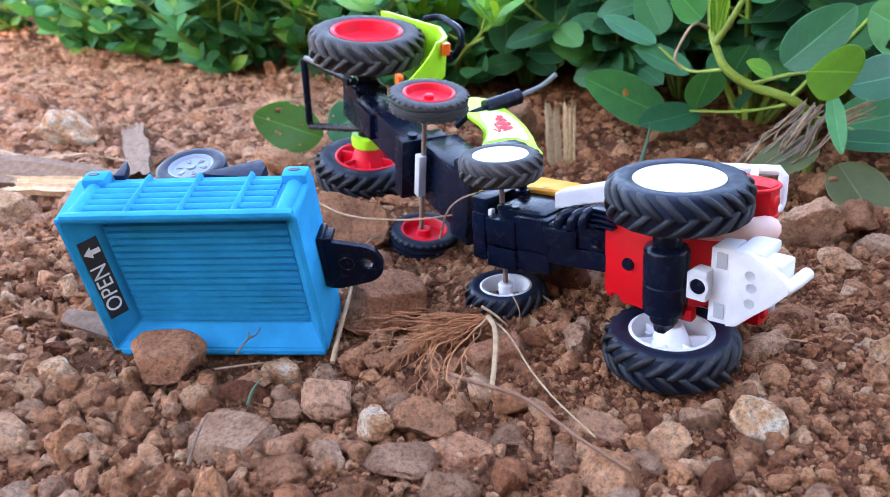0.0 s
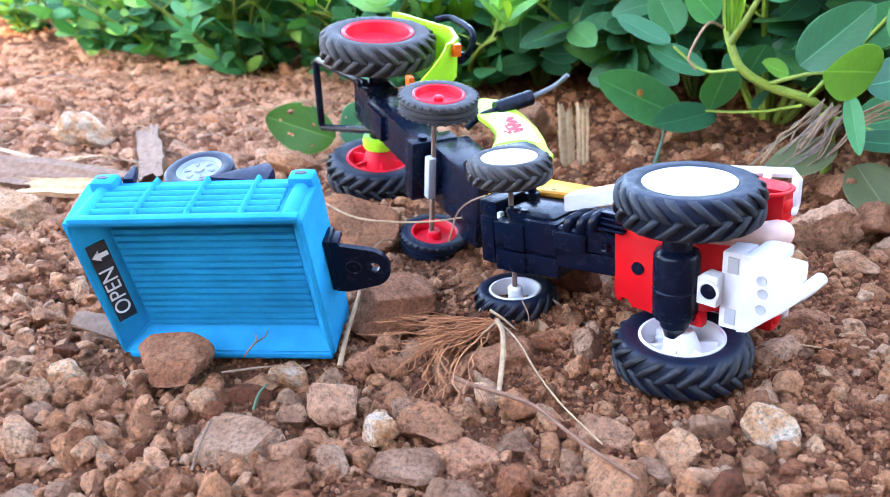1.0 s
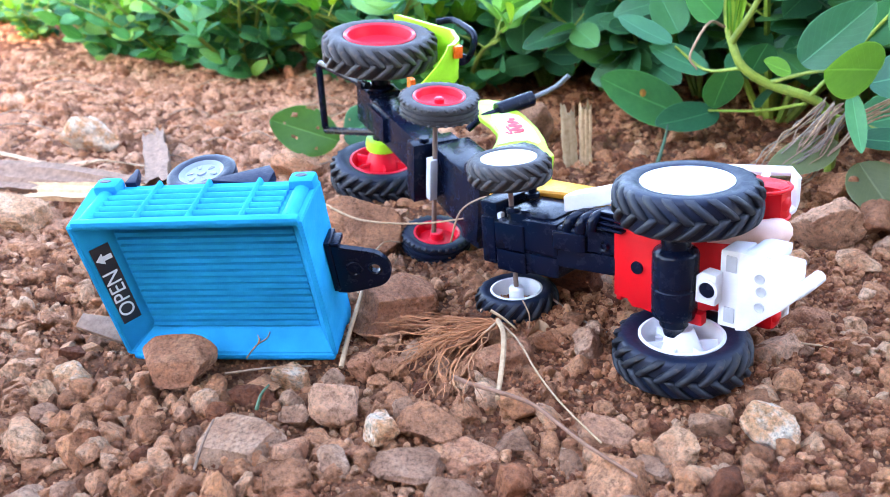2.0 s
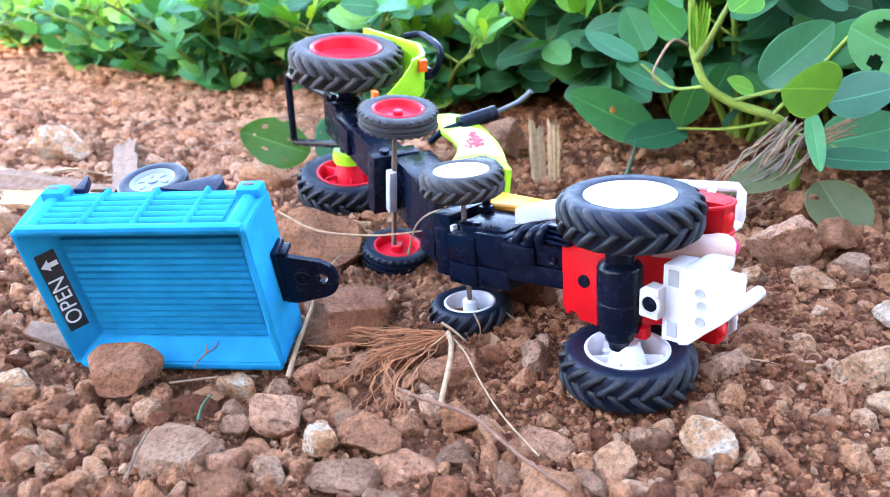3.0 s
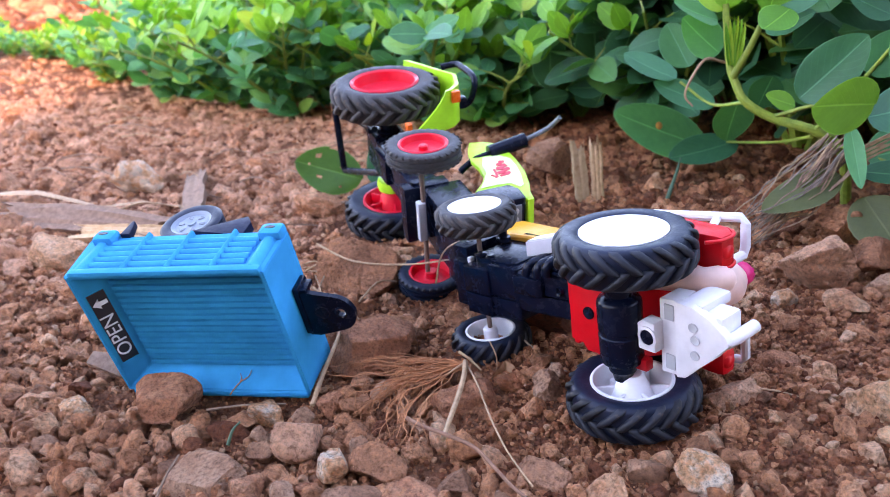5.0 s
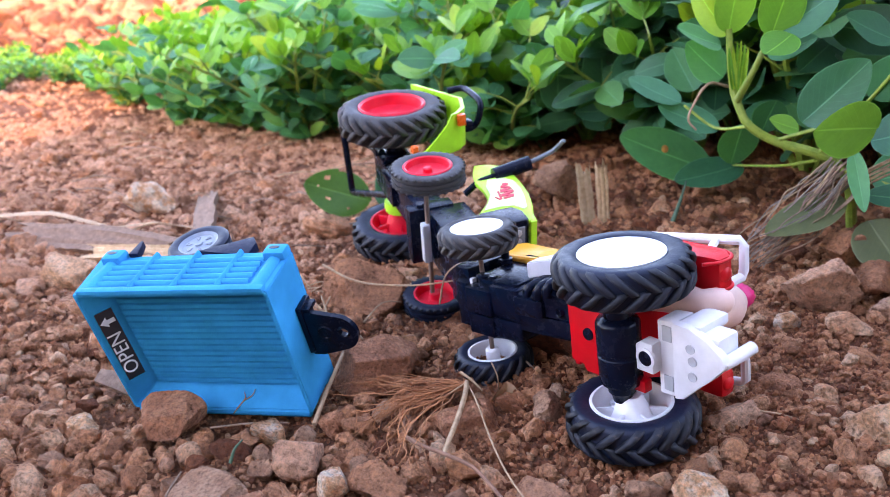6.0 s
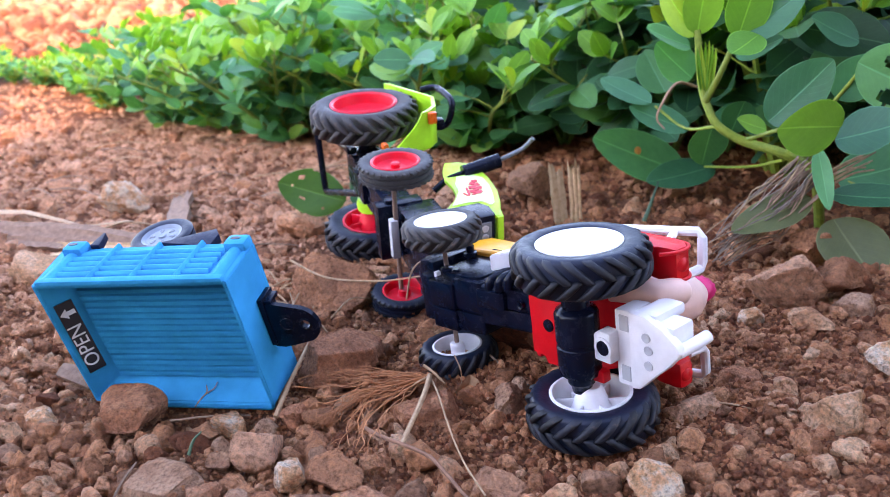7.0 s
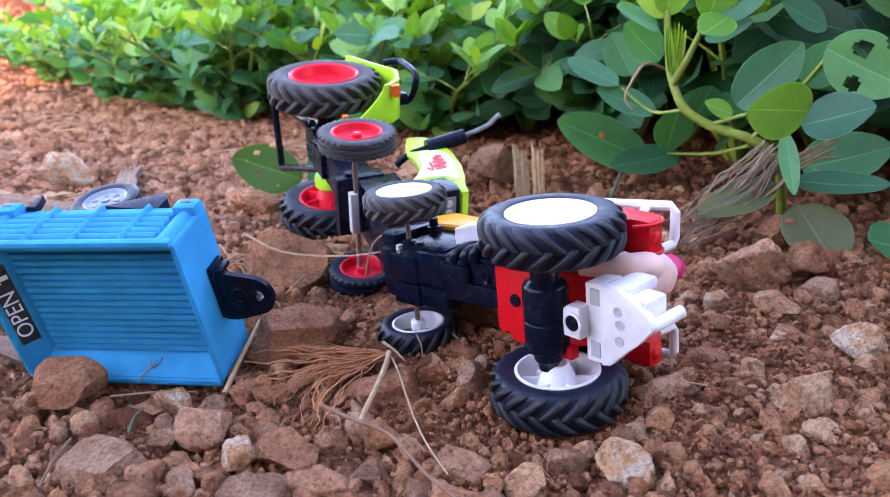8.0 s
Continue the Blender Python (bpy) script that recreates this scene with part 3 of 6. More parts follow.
# stones that can be told apart, strewn round the toys
taken = list(BEDDED)
srng = np.random.default_rng(21)
sx, sy, ss = scatter(srng, 900, (-0.25, 0.13), (0.185, 0.335), 0.0120, 0.029, 2.0)
sx2, sy2, ss2 = scatter(srng, 260, (-0.28, 0.28), (0.20, 0.46), 0.008, 0.019, 2.6)
sx, sy, ss = np.concatenate([sx, sx2]), np.concatenate([sy, sy2]), np.concatenate([ss, ss2])
mix = srng.permutation(len(sx))
sx, sy, ss = sx[mix], sy[mix], ss[mix]
count = 0
for x, y, s in zip(sx, sy, ss):
    if count >= 290:
        break
    if any((x - a) ** 2 + (y - b) ** 2 < (0.37 * (s + c)) ** 2 for a, b, c in taken):
        continue
    taken.append((x, y, s))
    count += 1
    ob = new("stone", SHAPES[count % len(SHAPES)])
    e = srng.uniform(0.7, 1.0, 3)
    ob.matrix_basis = pose(x, y, gz(x, y) + 0.13 * s * e[2], *srng.uniform(-180, 180, 3)) @ Matrix.Diagonal((*(s * 0.55 * e), 1))
    tagged(ob, "brown angular field stone on loose soil", "stone", "stones strewn round the toys")


def gravel(name, label, base, seed, fields, material, templates=10, rise=0.12):
    """Uncounted stones as one mesh of real lumps."""
    rng = np.random.default_rng(seed)
    shapes = [rock_shape(base, rng, 9, 0.12) for _ in range(templates)]
    vs, fs, off = [], [], 0
    nv = len(base[0])
    for n, xr, yr, lo, hi in fields:
        x, y, s = scatter(rng, n, xr, yr, lo, hi)
        m = len(x)
        q = rng.normal(size=(m, 4))
        q /= np.linalg.norm(q, axis=1)[:, None]
        a, b, c, d = q.T
        rot = np.stack([np.stack([1 - 2 * (c * c + d * d), 2 * (b * c - a * d), 2 * (b * d + a * c)], -1),
                        np.stack([2 * (b * c + a * d), 1 - 2 * (b * b + d * d), 2 * (c * d - a * b)], -1),
                        np.stack([2 * (b * d - a * c), 2 * (c * d + a * b), 1 - 2 * (b * b + c * c)], -1)], 1)
        pick = rng.integers(0, templates, m)
        stack = np.array(shapes)[pick] * (s[:, None, None] * 0.55) * rng.uniform(0.65, 1.0, (m, 1, 3))
        pts = np.einsum("mij,mvj->mvi", rot, stack)
        pts += np.stack([x, y, ground_height(x, y) + s * rise], -1)[:, None, :]
        vs.append(pts.reshape(-1, 3))
        fs.append((base[1][None] + (np.arange(m) * nv)[:, None, None]).reshape(-1, 3) + off)
        off += m * nv
    ob = new(name, mesh_from(name, np.concatenate(vs), np.concatenate(fs), material, False))
    return tagged(ob, label, "gravel", kind="stuff")


gravel("gravel", "small brown pebbles and soil crumbs", ICO2, 31,
       [(6500, (-0.34, 0.34), (0.17, 0.46), 0.0025, 0.0065), (1500, (-0.70, 0.42), (0.46, 0.90), 0.0036, 0.010)], STONE)
gravel("gravel", "reddish soil clods and crumbs", ICO1, 32,
       [(11000, (-0.34, 0.34), (0.17, 0.50), 0.0018, 0.0055), (11000, (0.03, 0.34), (0.20, 0.50), 0.0016, 0.0050), (16000, (-0.26, 0.26), (0.17, 0.40), 0.0012, 0.0030), (4000, (-0.7, 0.42), (0.45, 1.0), 0.003, 0.008)], REDCLOD)
gravel("clods", "dusty brown clods of dry soil", ICO2, 36,
       [(8000, (-0.80, 0.03), (0.43, 1.1), 0.005, 0.013), (3000, (-0.80, 0.03), (0.45, 1.1), 0.008, 0.020), (6500, (-1.7, 0.0), (0.85, 2.0), 0.008, 0.022), (360, (-0.85, 0.03), (0.47, 1.1), 0.018, 0.036)], DUSTY, rise=-0.12)
# darker clods than on open soil, standing in for shade below the plants
gravel("clods", "reddish clods, plant shade put into their darker colour", ICO2, 38,
       [(5200, (0.0, 0.45), (0.47, 0.95), 0.004, 0.012), (420, (0.0, 0.45), (0.45, 0.90), 0.010, 0.024)], REDCLOD, rise=0.0)
gravel("clods", "crumbly reddish clods of loose soil", ICO2, 37, [(2600, (0.04, 0.36), (0.19, 0.50), 0.0034, 0.0085)], REDCLOD)
gravel("gravel", "loose brown stones on soil", ICO3, 35, [(1500, (-0.40, 0.36), (0.17, 0.50), 0.0060, 0.014), (600, (-0.36, -0.10), (0.17, 0.42), 0.0070, 0.017)], STONE)
gravel("gravel", "loose brown stones on soil", ICO2, 33,
       [(900, (-0.45, 0.36), (0.17, 0.55), 0.0052, 0.013), (420, (-0.80, 0.42), (0.43, 1.05), 0.008, 0.026), (500, (-1.9, 0.2), (0.9, 2.2), 0.008, 0.028)], STONE)
gravel("clods", "sunlit orange clods of a ploughed field", ICO2, 34,
       [(1500, (-3.6, -0.7), (1.95, 2.6), 0.028, 0.07), (1500, (-7.5, -0.6), (2.9, 7.0), 0.06, 0.15), (1400, (-4.2, -0.8), (2.45, 3.6), 0.05, 0.11)], REDCLOD)


# ---- toy wheels (axis y, outer side towards +y) ----
def tyre_mesh(R, rim, width, lug_h, style="bar"):
    """Rubber carcass of a tyre; the hollow rim well is left open."""
    bm = bmesh.new()
    w, b = width / 2, R - lug_h
    prof = [(rim, -w * 0.86), (rim + (b - rim) * 0.30, -w * 0.98), (rim + (b - rim) * 0.72, -w), (b - 0.0010, -w * 0.93), (b, -w * 0.78),
            (b + 0.0003, 0), (b, w * 0.78), (b - 0.0010, w * 0.93), (rim + (b - rim) * 0.72, w), (rim + (b - rim) * 0.30, w * 0.98), (rim, w * 0.86),
            (rim - 0.0006, w * 0.6), (rim - 0.0006, -w * 0.6), (rim, -w * 0.86)]
    if style == "rib":
        prof = prof[:4] + [(b, -w * 0.75), (b, -w * 0.42), (b - 0.0012, -w * 0.36), (b - 0.0012, -w * 0.22), (b, -w * 0.16), (b, w * 0.16), (b - 0.0012, w * 0.22),
                           (b - 0.0012, w * 0.36), (b, w * 0.42), (b, w * 0.75)] + prof[7:]
    lathe(bm, prof, 64)
    return bm


def tread_bars(hub, R, width, lugs, lug_h, style, rubber):
    """The tread's moulded bars, each a piece of its own, in two staggered rows."""
    w, b = width / 2, R - lug_h
    pitch = 2 * math.pi / lugs
    for s in (-1, 1):
        if style == "bar":
            line = [(-0.07, -0.12, R - 0.0007), (0.02, -0.03, R - 0.0002), (0.25, 0.20, R), (0.52, 0.52, R - 0.0001), (0.74, 0.80, R - 0.0009), (0.88, 0.99, b + 0.0002), (0.96, 1.08, b - 0.0014)]
            half = 0.29
        else:
            line = [(0.70, 0.0, R - 0.0002), (0.90, 0.08, R - 0.0007), (0.99, 0.14, b - 0.0024)]
            half = 0.26
        rings = []
        for yy, aa, crest in line:
            a, y = aa * pitch * 0.9, s * yy * w
            low = min(b - 0.0012, crest - 0.0008)
            rings.append([(rad * math.cos(a + d), y, rad * math.sin(a + d)) for rad, d in
                          ((low, -half * pitch), ((low + crest * 2) / 3, -half * pitch * 0.86), (crest, -half * pitch * 0.56), (crest, half * pitch * 0.56), ((low + crest * 2) / 3, half * pitch * 0.86), (low, half * pitch))])
        bm = bmesh.new()
        loft(bm, rings)
        first = 0.25 if s > 0 else 0.75 - 0.5 * (style == "rib")
        one = part("tread_bar", bm, rubber, hub, "", Matrix.Rotation(-pitch * first, 4, "Y"), 2.6)
        for k in range(1, lugs):
            again(one, hub, Matrix.Rotation(-pitch * (k + first), 4, "Y"))


def wheel(parent, name, m, R, rim, width, rubber, disc, lugs=20, lug_h=0.0024, style="bar", flush=True, label=""):
    """A wheel of tyre and rim: a closed disc outside, a dished hub with gussets inside."""
    t = part("tyre", tyre_mesh(R, rim, width, lug_h, style), rubber, None, sharp=1.05)
    hub = new(name)
    hub.empty_display_size = 0.005
    hub.parent = parent
    hub.matrix_basis = m
    tagged(hub, label)
    t.parent = hub
    tread_bars(hub, R, width, lugs, lug_h, style, GREYTREAD if rubber is GREYRUBBER else TREAD)
    w = width / 2
    bm = bmesh.new()
    if flush:
        lathe(bm, [(0, w * 0.80), (rim * 0.62, w * 0.80), (rim * 0.90, w * 0.84), (rim * 0.96, w * 0.93), (rim + 0.0004, w * 0.93), (rim + 0.0004, -w * 0.93), (rim * 0.95, -w * 0.95),
                   (rim * 0.90, -w * 0.80), (rim * 0.86, w * 0.25), (rim * 0.55, w * 0.35), (0, w * 0.35)], 48)
    else:
        lathe(bm, [(0, w * 0.20), (rim * 0.20, w * 0.20), (rim * 0.62, w * 0.12), (rim * 0.84, w * 0.30), (rim * 0.90, w * 0.92), (rim * 0.97, w * 1.02), (rim + 0.0004, w * 0.93), (rim + 0.0004, -w * 0.93),
                   (rim * 0.95, -w * 0.95), (rim * 0.90, -w * 0.80), (rim * 0.84, w * 0.02), (rim * 0.5, -w * 0.10), (0, -w * 0.10)], 48)
    part("rim", bm, disc, hub)
    bm = bmesh.new()
    inner = w * 0.34 if flush else -w * 0.08
    small = R < 0.025
    lathe(bm, [(rim * 0.40, inner), (rim * 0.30, inner - w * 0.12), (rim * 0.29, -w * 0.95), (rim * 0.24, -w * 1.05), (0, -w * 1.05)] if small else [(rim * 0.66, inner), (rim * 0.50, -w * 0.10), (rim * 0.30, -w * 1.10), (rim * 0.24, -w * 1.22), (0, -w * 1.22)], 24)
    part("hub_cone", bm, disc, hub)
    if style == "bar" and not small:
        bm = bmesh.new()
        box(bm, (rim * 0.55, inner - w * 0.42, 0), (rim * 0.62, w * 0.85, 0.0013), 0.0003)
        web = part("gusset", bm, disc, hub, "", Matrix.Rotation(0.3, 4, "Y"))
        for k in range(1, 6):
            again(web, hub, Matrix.Rotation(k * math.pi / 3 + 0.3, 4, "Y"))
        bm = bmesh.new()
        tube(bm, [(rim * 0.68, inner + 0.001, 0), (rim * 0.68, inner - w * 0.55, 0)], rim * 0.10, 12)
        peg = part("peg", bm, disc, hub, "", Matrix.Rotation(-0.9, 4, "Y"))
        for k in range(1, 3):
            again(peg, hub, Matrix.Rotation(-k * 2 * math.pi / 3 - 0.9, 4, "Y"))
    if not flush and R < 0.03:
        bm = bmesh.new()
        lathe(bm, [(rim * 0.19, w * 0.1), (rim * 0.19, w * 0.62), (rim * 0.13, w * 0.76), (0, w * 0.80)], 24)
        part("hub_cap", bm, disc, hub)
    return hub


def flip(y):
    return pose(0, y, 0, 0, 0, 180)


# ---- red toy tractor lying on its right side, belly towards the path ----
red = thing("toy_tractor", "red, white and black plastic toy tractor tipped over on soil", "toy tractor",
            Matrix(((-0.6876, -0.1021, 0.7189, 0.0962), (0.7202, 0.0306, 0.6931, 0.2891), (-0.0928, 0.9943, 0.0525, 0.0719), (0, 0, 0, 1))))
C = -0.0065        # the tractor's middle line
wheel(red, "rear_wheel", pose(0, 0.0300, 0), 0.0300, 0.0182, 0.0178, RUBBER, WHITE, 20, 0.0026, label="black ribbed tyre on a plain white disc")
wheel(red, "rear_wheel", flip(-0.0407), 0.0300, 0.0182, 0.0178, RUBBER, WHITE, 20, 0.0026, label="black ribbed tyre, white dished hub showing")
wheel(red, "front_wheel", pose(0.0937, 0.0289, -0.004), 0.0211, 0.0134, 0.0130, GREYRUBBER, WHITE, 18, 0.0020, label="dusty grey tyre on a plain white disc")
wheel(red, "front_wheel", pose(0.0937, -0.0445, -0.004, 0, 0, 180), 0.0220, 0.0132, 0.0185, RUBBER, WHITE, 18, 0.0020, label="black tyre with a white spoked hub")
bm = bmesh.new()
tube(bm, [(0.0937, -0.043, -0.004), (0.0937, 0.030, -0.004)], 0.0013, 12)
part("front_axle", bm, STEEL, red, "rusty steel rod")
# belly: red floor plate, black final drive, black gearbox and engine
bm = bmesh.new()
prism(bm, [(0.0345, C - 0.0165), (0.0345, C + 0.026), (0.004, C + 0.026), (0.004, C - 0.0135), (-0.0095, C - 0.0135), (-0.0095, C - 0.0190), (0.015, C - 0.0200), (0.019, C - 0.0195), (0.025, C - 0.0200), (0.027, C - 0.0168)], -0.0012, 0.0035, "xyz", 0.0006)
box(bm, (0.0335, C, 0.012), (0.003, 0.040, 0.022), 0.0006)
part("floor_plate", bm, RED, red, "red plastic belly plate")
bm = bmesh.new()
lathe(bm, [(0, -0.0006), (0.0029, -0.0006), (0.0031, 0.0004), (0.0024, 0.0006), (0.0018, 0.0018), (0, 0.0018)], 20)
part("screw", bm, BLACK, red, "dark sunken screw", pose(0.0221, -0.0062, -0.0014, 90, 0, 0))
bm = bmesh.new()
lathe(bm, [(0, -0.0275), (0.0042, -0.0275), (0.0048, -0.0245), (0.0062, -0.0225), (0.0062, -0.0195), (0.0090, -0.0180), (0.0096, -0.0160), (0.0098, -0.0045), (0.0093, -0.0040),
           (0.0093, -0.0025), (0.0098, -0.0020), (0.0098, 0.0110), (0.0090, 0.0125), (0.0062, 0.0140), (0.0062, 0.0175), (0.0050, 0.0200), (0.0042, 0.0245), (0, 0.0245)], 28)
part("final_drive", bm, BLACK, red, "glossy black axle housing", pose(0.0025, C + 0.0018, -0.0025))
bm = bmesh.new()
prism(bm, [(0.0290, 0.0000), (0.0630, -0.0078), (0.0630, 0.0150), (0.0290, 0.0150)], -0.0140, -0.0042, "xzy", 0.0012)
part("gearbox_half", bm, BLACK, red, "black moulded gearbox")
bm = bmesh.new()
loft(bm, [[(x, y, z) for y, z in ((-0.0034, lo), (hi - 0.0010, lo), (hi, lo + 0.0010), (hi, 0.0150), (-0.0034, 0.0150))] for x, lo, hi in ((0.0290, 0.0002, 0.0050), (0.0470, -0.0040, 0.0085), (0.0480, -0.0042, 0.0060), (0.0630, -0.0076, 0.0070))])
part("gearbox_half", bm, BLACK, red)
bm = bmesh.new()
prism(bm, [(0.0470, -0.0062), (0.0490, -0.0078), (0.0625, -0.0105), (0.0640, -0.0090), (0.0640, 0.0), (0.0470, 0.0)], -0.0040, 0.0052, "xzy", 0.0012)
part("gear_cover", bm, BLACK, red)
bm = bmesh.new()
lathe(bm, [(0, 0.0), (0.0013, 0.0), (0.0014, -0.0006), (0.0022, -0.0010), (0.0026, 0.0006)], 18)
part("bolt", bm, BLACK, red, "", pose(0.0388, 0.0005, -0.0026, 90, 0, 0))
for x, y in ((0.0580, 0.0085), (0.0505, 0.0100), (0.0440, 0.0125)):
    bm = bmesh.new()
    tube(bm, glide([(x, y - 0.004, -0.0050), (x - 0.001, y + 0.0010, -0.0040), (x - 0.002, y + 0.0020, 0.0040), (x - 0.002, y + 0.0005, 0.0100)], 3), 0.0027, 12)
    part("pipe", bm, BLACK, red, "short bent black pipe")
for k in range(4):
    bm = bmesh.new()
    box(bm, (0.0345, 0.0100 + 0.0022 * k, 0.0030 + 0.0008 * k), (0.0130, 0.0011, 0.0160), 0.0003)
    part("cooling_fin", bm, BLACK, red)
# engine: two moulded halves with a wavy seam, stepped along their length
for name, y0, y1, lap in (("engine_half", -0.0212, -0.0100, 0.0), ("engine_half", -0.0092, 0.0046, 0.0004)):
    bm = bmesh.new()
    prism(bm, [(0.0788, -0.0122 - lap), (0.0800, -0.0128 - lap), (0.0952, -0.0150 - lap), (0.0966, -0.0138), (0.0966, 0.0180), (0.0788, 0.0180)], y0, y1, "xzy", 0.0011)
    half = part(name, bm, BLACK, red, "black moulded engine block, dusty")
    bm = bmesh.new()
    prism(bm, [(0.0620, -0.0074 - lap), (0.0632, -0.0082 - lap), (0.0800, -0.0116 - lap), (0.0800, 0.0180), (0.0620, 0.0180)], y0 + 0.0008, y1 + (0.0030 if y1 > 0 else 0.0), "xzy", 0.0011)
    part("engine_step", bm, BLACK, half)
bm = bmesh.new()
prism(bm, [(0.0630, -0.0066), (0.0960, -0.0128), (0.0960, 0.0170), (0.0630, 0.0170)], -0.0105, -0.0088, "xzy", 0.0002)
part("engine_seam", bm, BLACK, red)
bm = bmesh.new()
prism(bm, [(0.0660, -0.0040), (0.0700, -0.0070), (0.0900, -0.0100), (0.0945, -0.0070), (0.0950, 0.0300), (0.0700, 0.0320), (0.0660, 0.0200)], 0.0040, 0.0088, "xzy", 0.0012)
part("engine_lid", bm, BLACK, red, "glossy black engine lid")
for x, z, r in ((0.0905, -0.0060, 0.0038), (0.0840, -0.0050, 0.0024)):
    bm = bmesh.new()
    lathe(bm, [(0, 0.0012), (r * 0.7, 0.0012), (r, 0.0006), (r, -0.001), (0, -0.001)], 20)
    part("boss", bm, BLACK, red, "", pose(x, 0.0088, z))
bm = bmesh.new()
prism(bm, [(0.1000, -0.0112), (0.1085, -0.0118), (0.1105, -0.004), (0.1105, 0.020), (0.1000, 0.020)], -0.0212, 0.0040, "xzy", 0.0011)
prism(bm, [(0.1006, -0.0080), (0.1110, -0.0090), (0.1130, -0.002), (0.1130, 0.020), (0.1006, 0.020)], 0.0034, 0.0110, "xzy", 0.0011)
box(bm, (0.0985, -0.0080, 0.0090), (0.0060, 0.0160, 0.0160), 0.0008)
part("front_support", bm, BLACK, red, "black moulded nose casting")
bm = bmesh.new()
lathe(bm, [(0, 0.0), (0.0038, 0.0), (0.0038, 0.0022), (0.0024, 0.0026), (0.0024, 0.0058), (0.0016, 0.0066), (0, 0.0066)], 16)
part("filler_cap", bm, BLACK, red, "", pose(0.0945, 0.0095, 0.0130))
bm = bmesh.new()
box(bm, (0.0980, 0.0045, -0.0075), (0.0024, 0.0040, 0.0030), 0.0004)
part("axle_stop", bm, WHITE, red)
# plain black box added to keep the space behind the gearbox dark
bm = bmesh.new()
prism(bm, [(0.036, 0.010), (0.072, 0.016), (0.072, 0.034), (0.066, 0.040), (0.036, 0.040)], C - 0.0130, C + 0.0120, "xzy", 0.0012)
part("bulkhead", bm, BLACK, red)
# bonnet, seen past the engine
bm = bmesh.new()
prism(bm, [(0.118, 0.0045), (0.1185, 0.030), (0.112, 0.043), (0.074, 0.046), (0.066, 0.042), (0.066, 0.031), (0.080, 0.0285), (0.098, 0.0240), (0.104, 0.0160), (0.113, 0.0050)], C - 0.0150, C + 0.0150, "xzy", 0.0014)
part("bonnet", bm, ORANGE, red, "orange engine bonnet")
bm = bmesh.new()
tube(bm, [(0.1185, C + 0.0125, 0.0060), (0.100, C + 0.0155, 0.0185), (0.080, C + 0.0165, 0.0215), (0.052, C + 0.0170, 0.0225)], 0.0024, 10)
part("side_trim", bm, ORANGE, red, "orange side strip")
bm = bmesh.new()
loft(bm, [[(x, y + dy, z + dz) for dy, dz in ((-0.0042, -0.0048), (0.0042, -0.0048), (0.0042, 0.0048), (-0.0042, 0.0048))]
          for x, y, z in ((0.0670, 0.0135, 0.0085), (0.048, 0.0185, 0.0150), (0.030, 0.0230, 0.0220))])
bmesh.ops.bevel(bm, geom=bm.edges[:], offset=0.0006, segments=2, affect="EDGES", clamp_overlap=True)
part("step_bar", bm, WHITE, red, "square white plastic bar")
# cab: red tub and mudguards, white rails
bm = bmesh.new()
prism(bm, [(0.036, 0.020), (0.036, 0.032), (0.0, 0.032), (-0.010, 0.031), (-0.012, 0.027), (0.001, 0.012), (0.005, 0.003), (0.030, 0.003)], C - 0.0210, C + 0.0210, "xzy", 0.0012)
part("tub", bm, RED, red, "red plastic body tub")
for s, name in ((1, "mudguard"), (-1, "mudguard")):
    bm = bmesh.new()
    arc = [(0.033 * math.cos(a), 0.033 * math.sin(a)) for a in (math.radians(20 + 16 * k) for k in range(8))]
    outer = arc[:7] + [(-0.0260, 0.0300), (-0.0265, 0.0380), (-0.0205, 0.0430), (0.0120, 0.0430), (0.0335, 0.0250)]
    near, past = (0.0205, 0.0368) if s > 0 else (0.0170, 0.0300)
    lo, hi = sorted((C + s * near, C + s * past))
    prism(bm, outer, lo, hi, "xzy", 0.0034)
    g = part(name, bm, RED, red, "red plastic mudguard")
    bm = bmesh.new()
    lathe(bm, [(0, 0.0012), (0.0016, 0.0011), (0.0030, 0.0004), (0.0036, -0.0006)], 24)
    part("tail_lamp", bm, RED, g, "", pose(-0.0262, C + s * (near + past) / 2, 0.0345, 0, 0, 90))
    for dy in (near + 0.0016, past - 0.0016) if s > 0 else ():
        bm = bmesh.new()
        tube(bm, glide([(-0.0215, C + s * dy, 0.0245), (-0.0258, C + s * dy, 0.0300), (-0.0263, C + s * dy, 0.0375), (-0.0205, C + s * dy, 0.0425), (0.0000, C + s * dy, 0.0432), (0.0115, C + s * dy, 0.0428)], 3), 0.0008, 10)
        part("guard_rim", bm, RED, g)
    bm = bmesh.new()
    pts = [(0.032, C + s * 0.0355, 0.0330), (0.026, C + s * 0.0355, 0.0385), (-0.0175, C + s * 0.0355, 0.0570), (-0.0197, C + s * 0.0330, 0.0566), (-0.0202, C + s * 0.0225, 0.0556), (-0.0202, C + s * 0.0195, 0.0538), (-0.0195, C + s * 0.0190, 0.0440)]
    tube(bm, pts, 0.0022, 10)
    tube(bm, [(-0.0085, C + s * 0.0355, 0.0532), (-0.0120, C + s * 0.0340, 0.0425)], 0.0018, 8)
    part("rail", bm, WHITE, red, "white plastic hand rail")
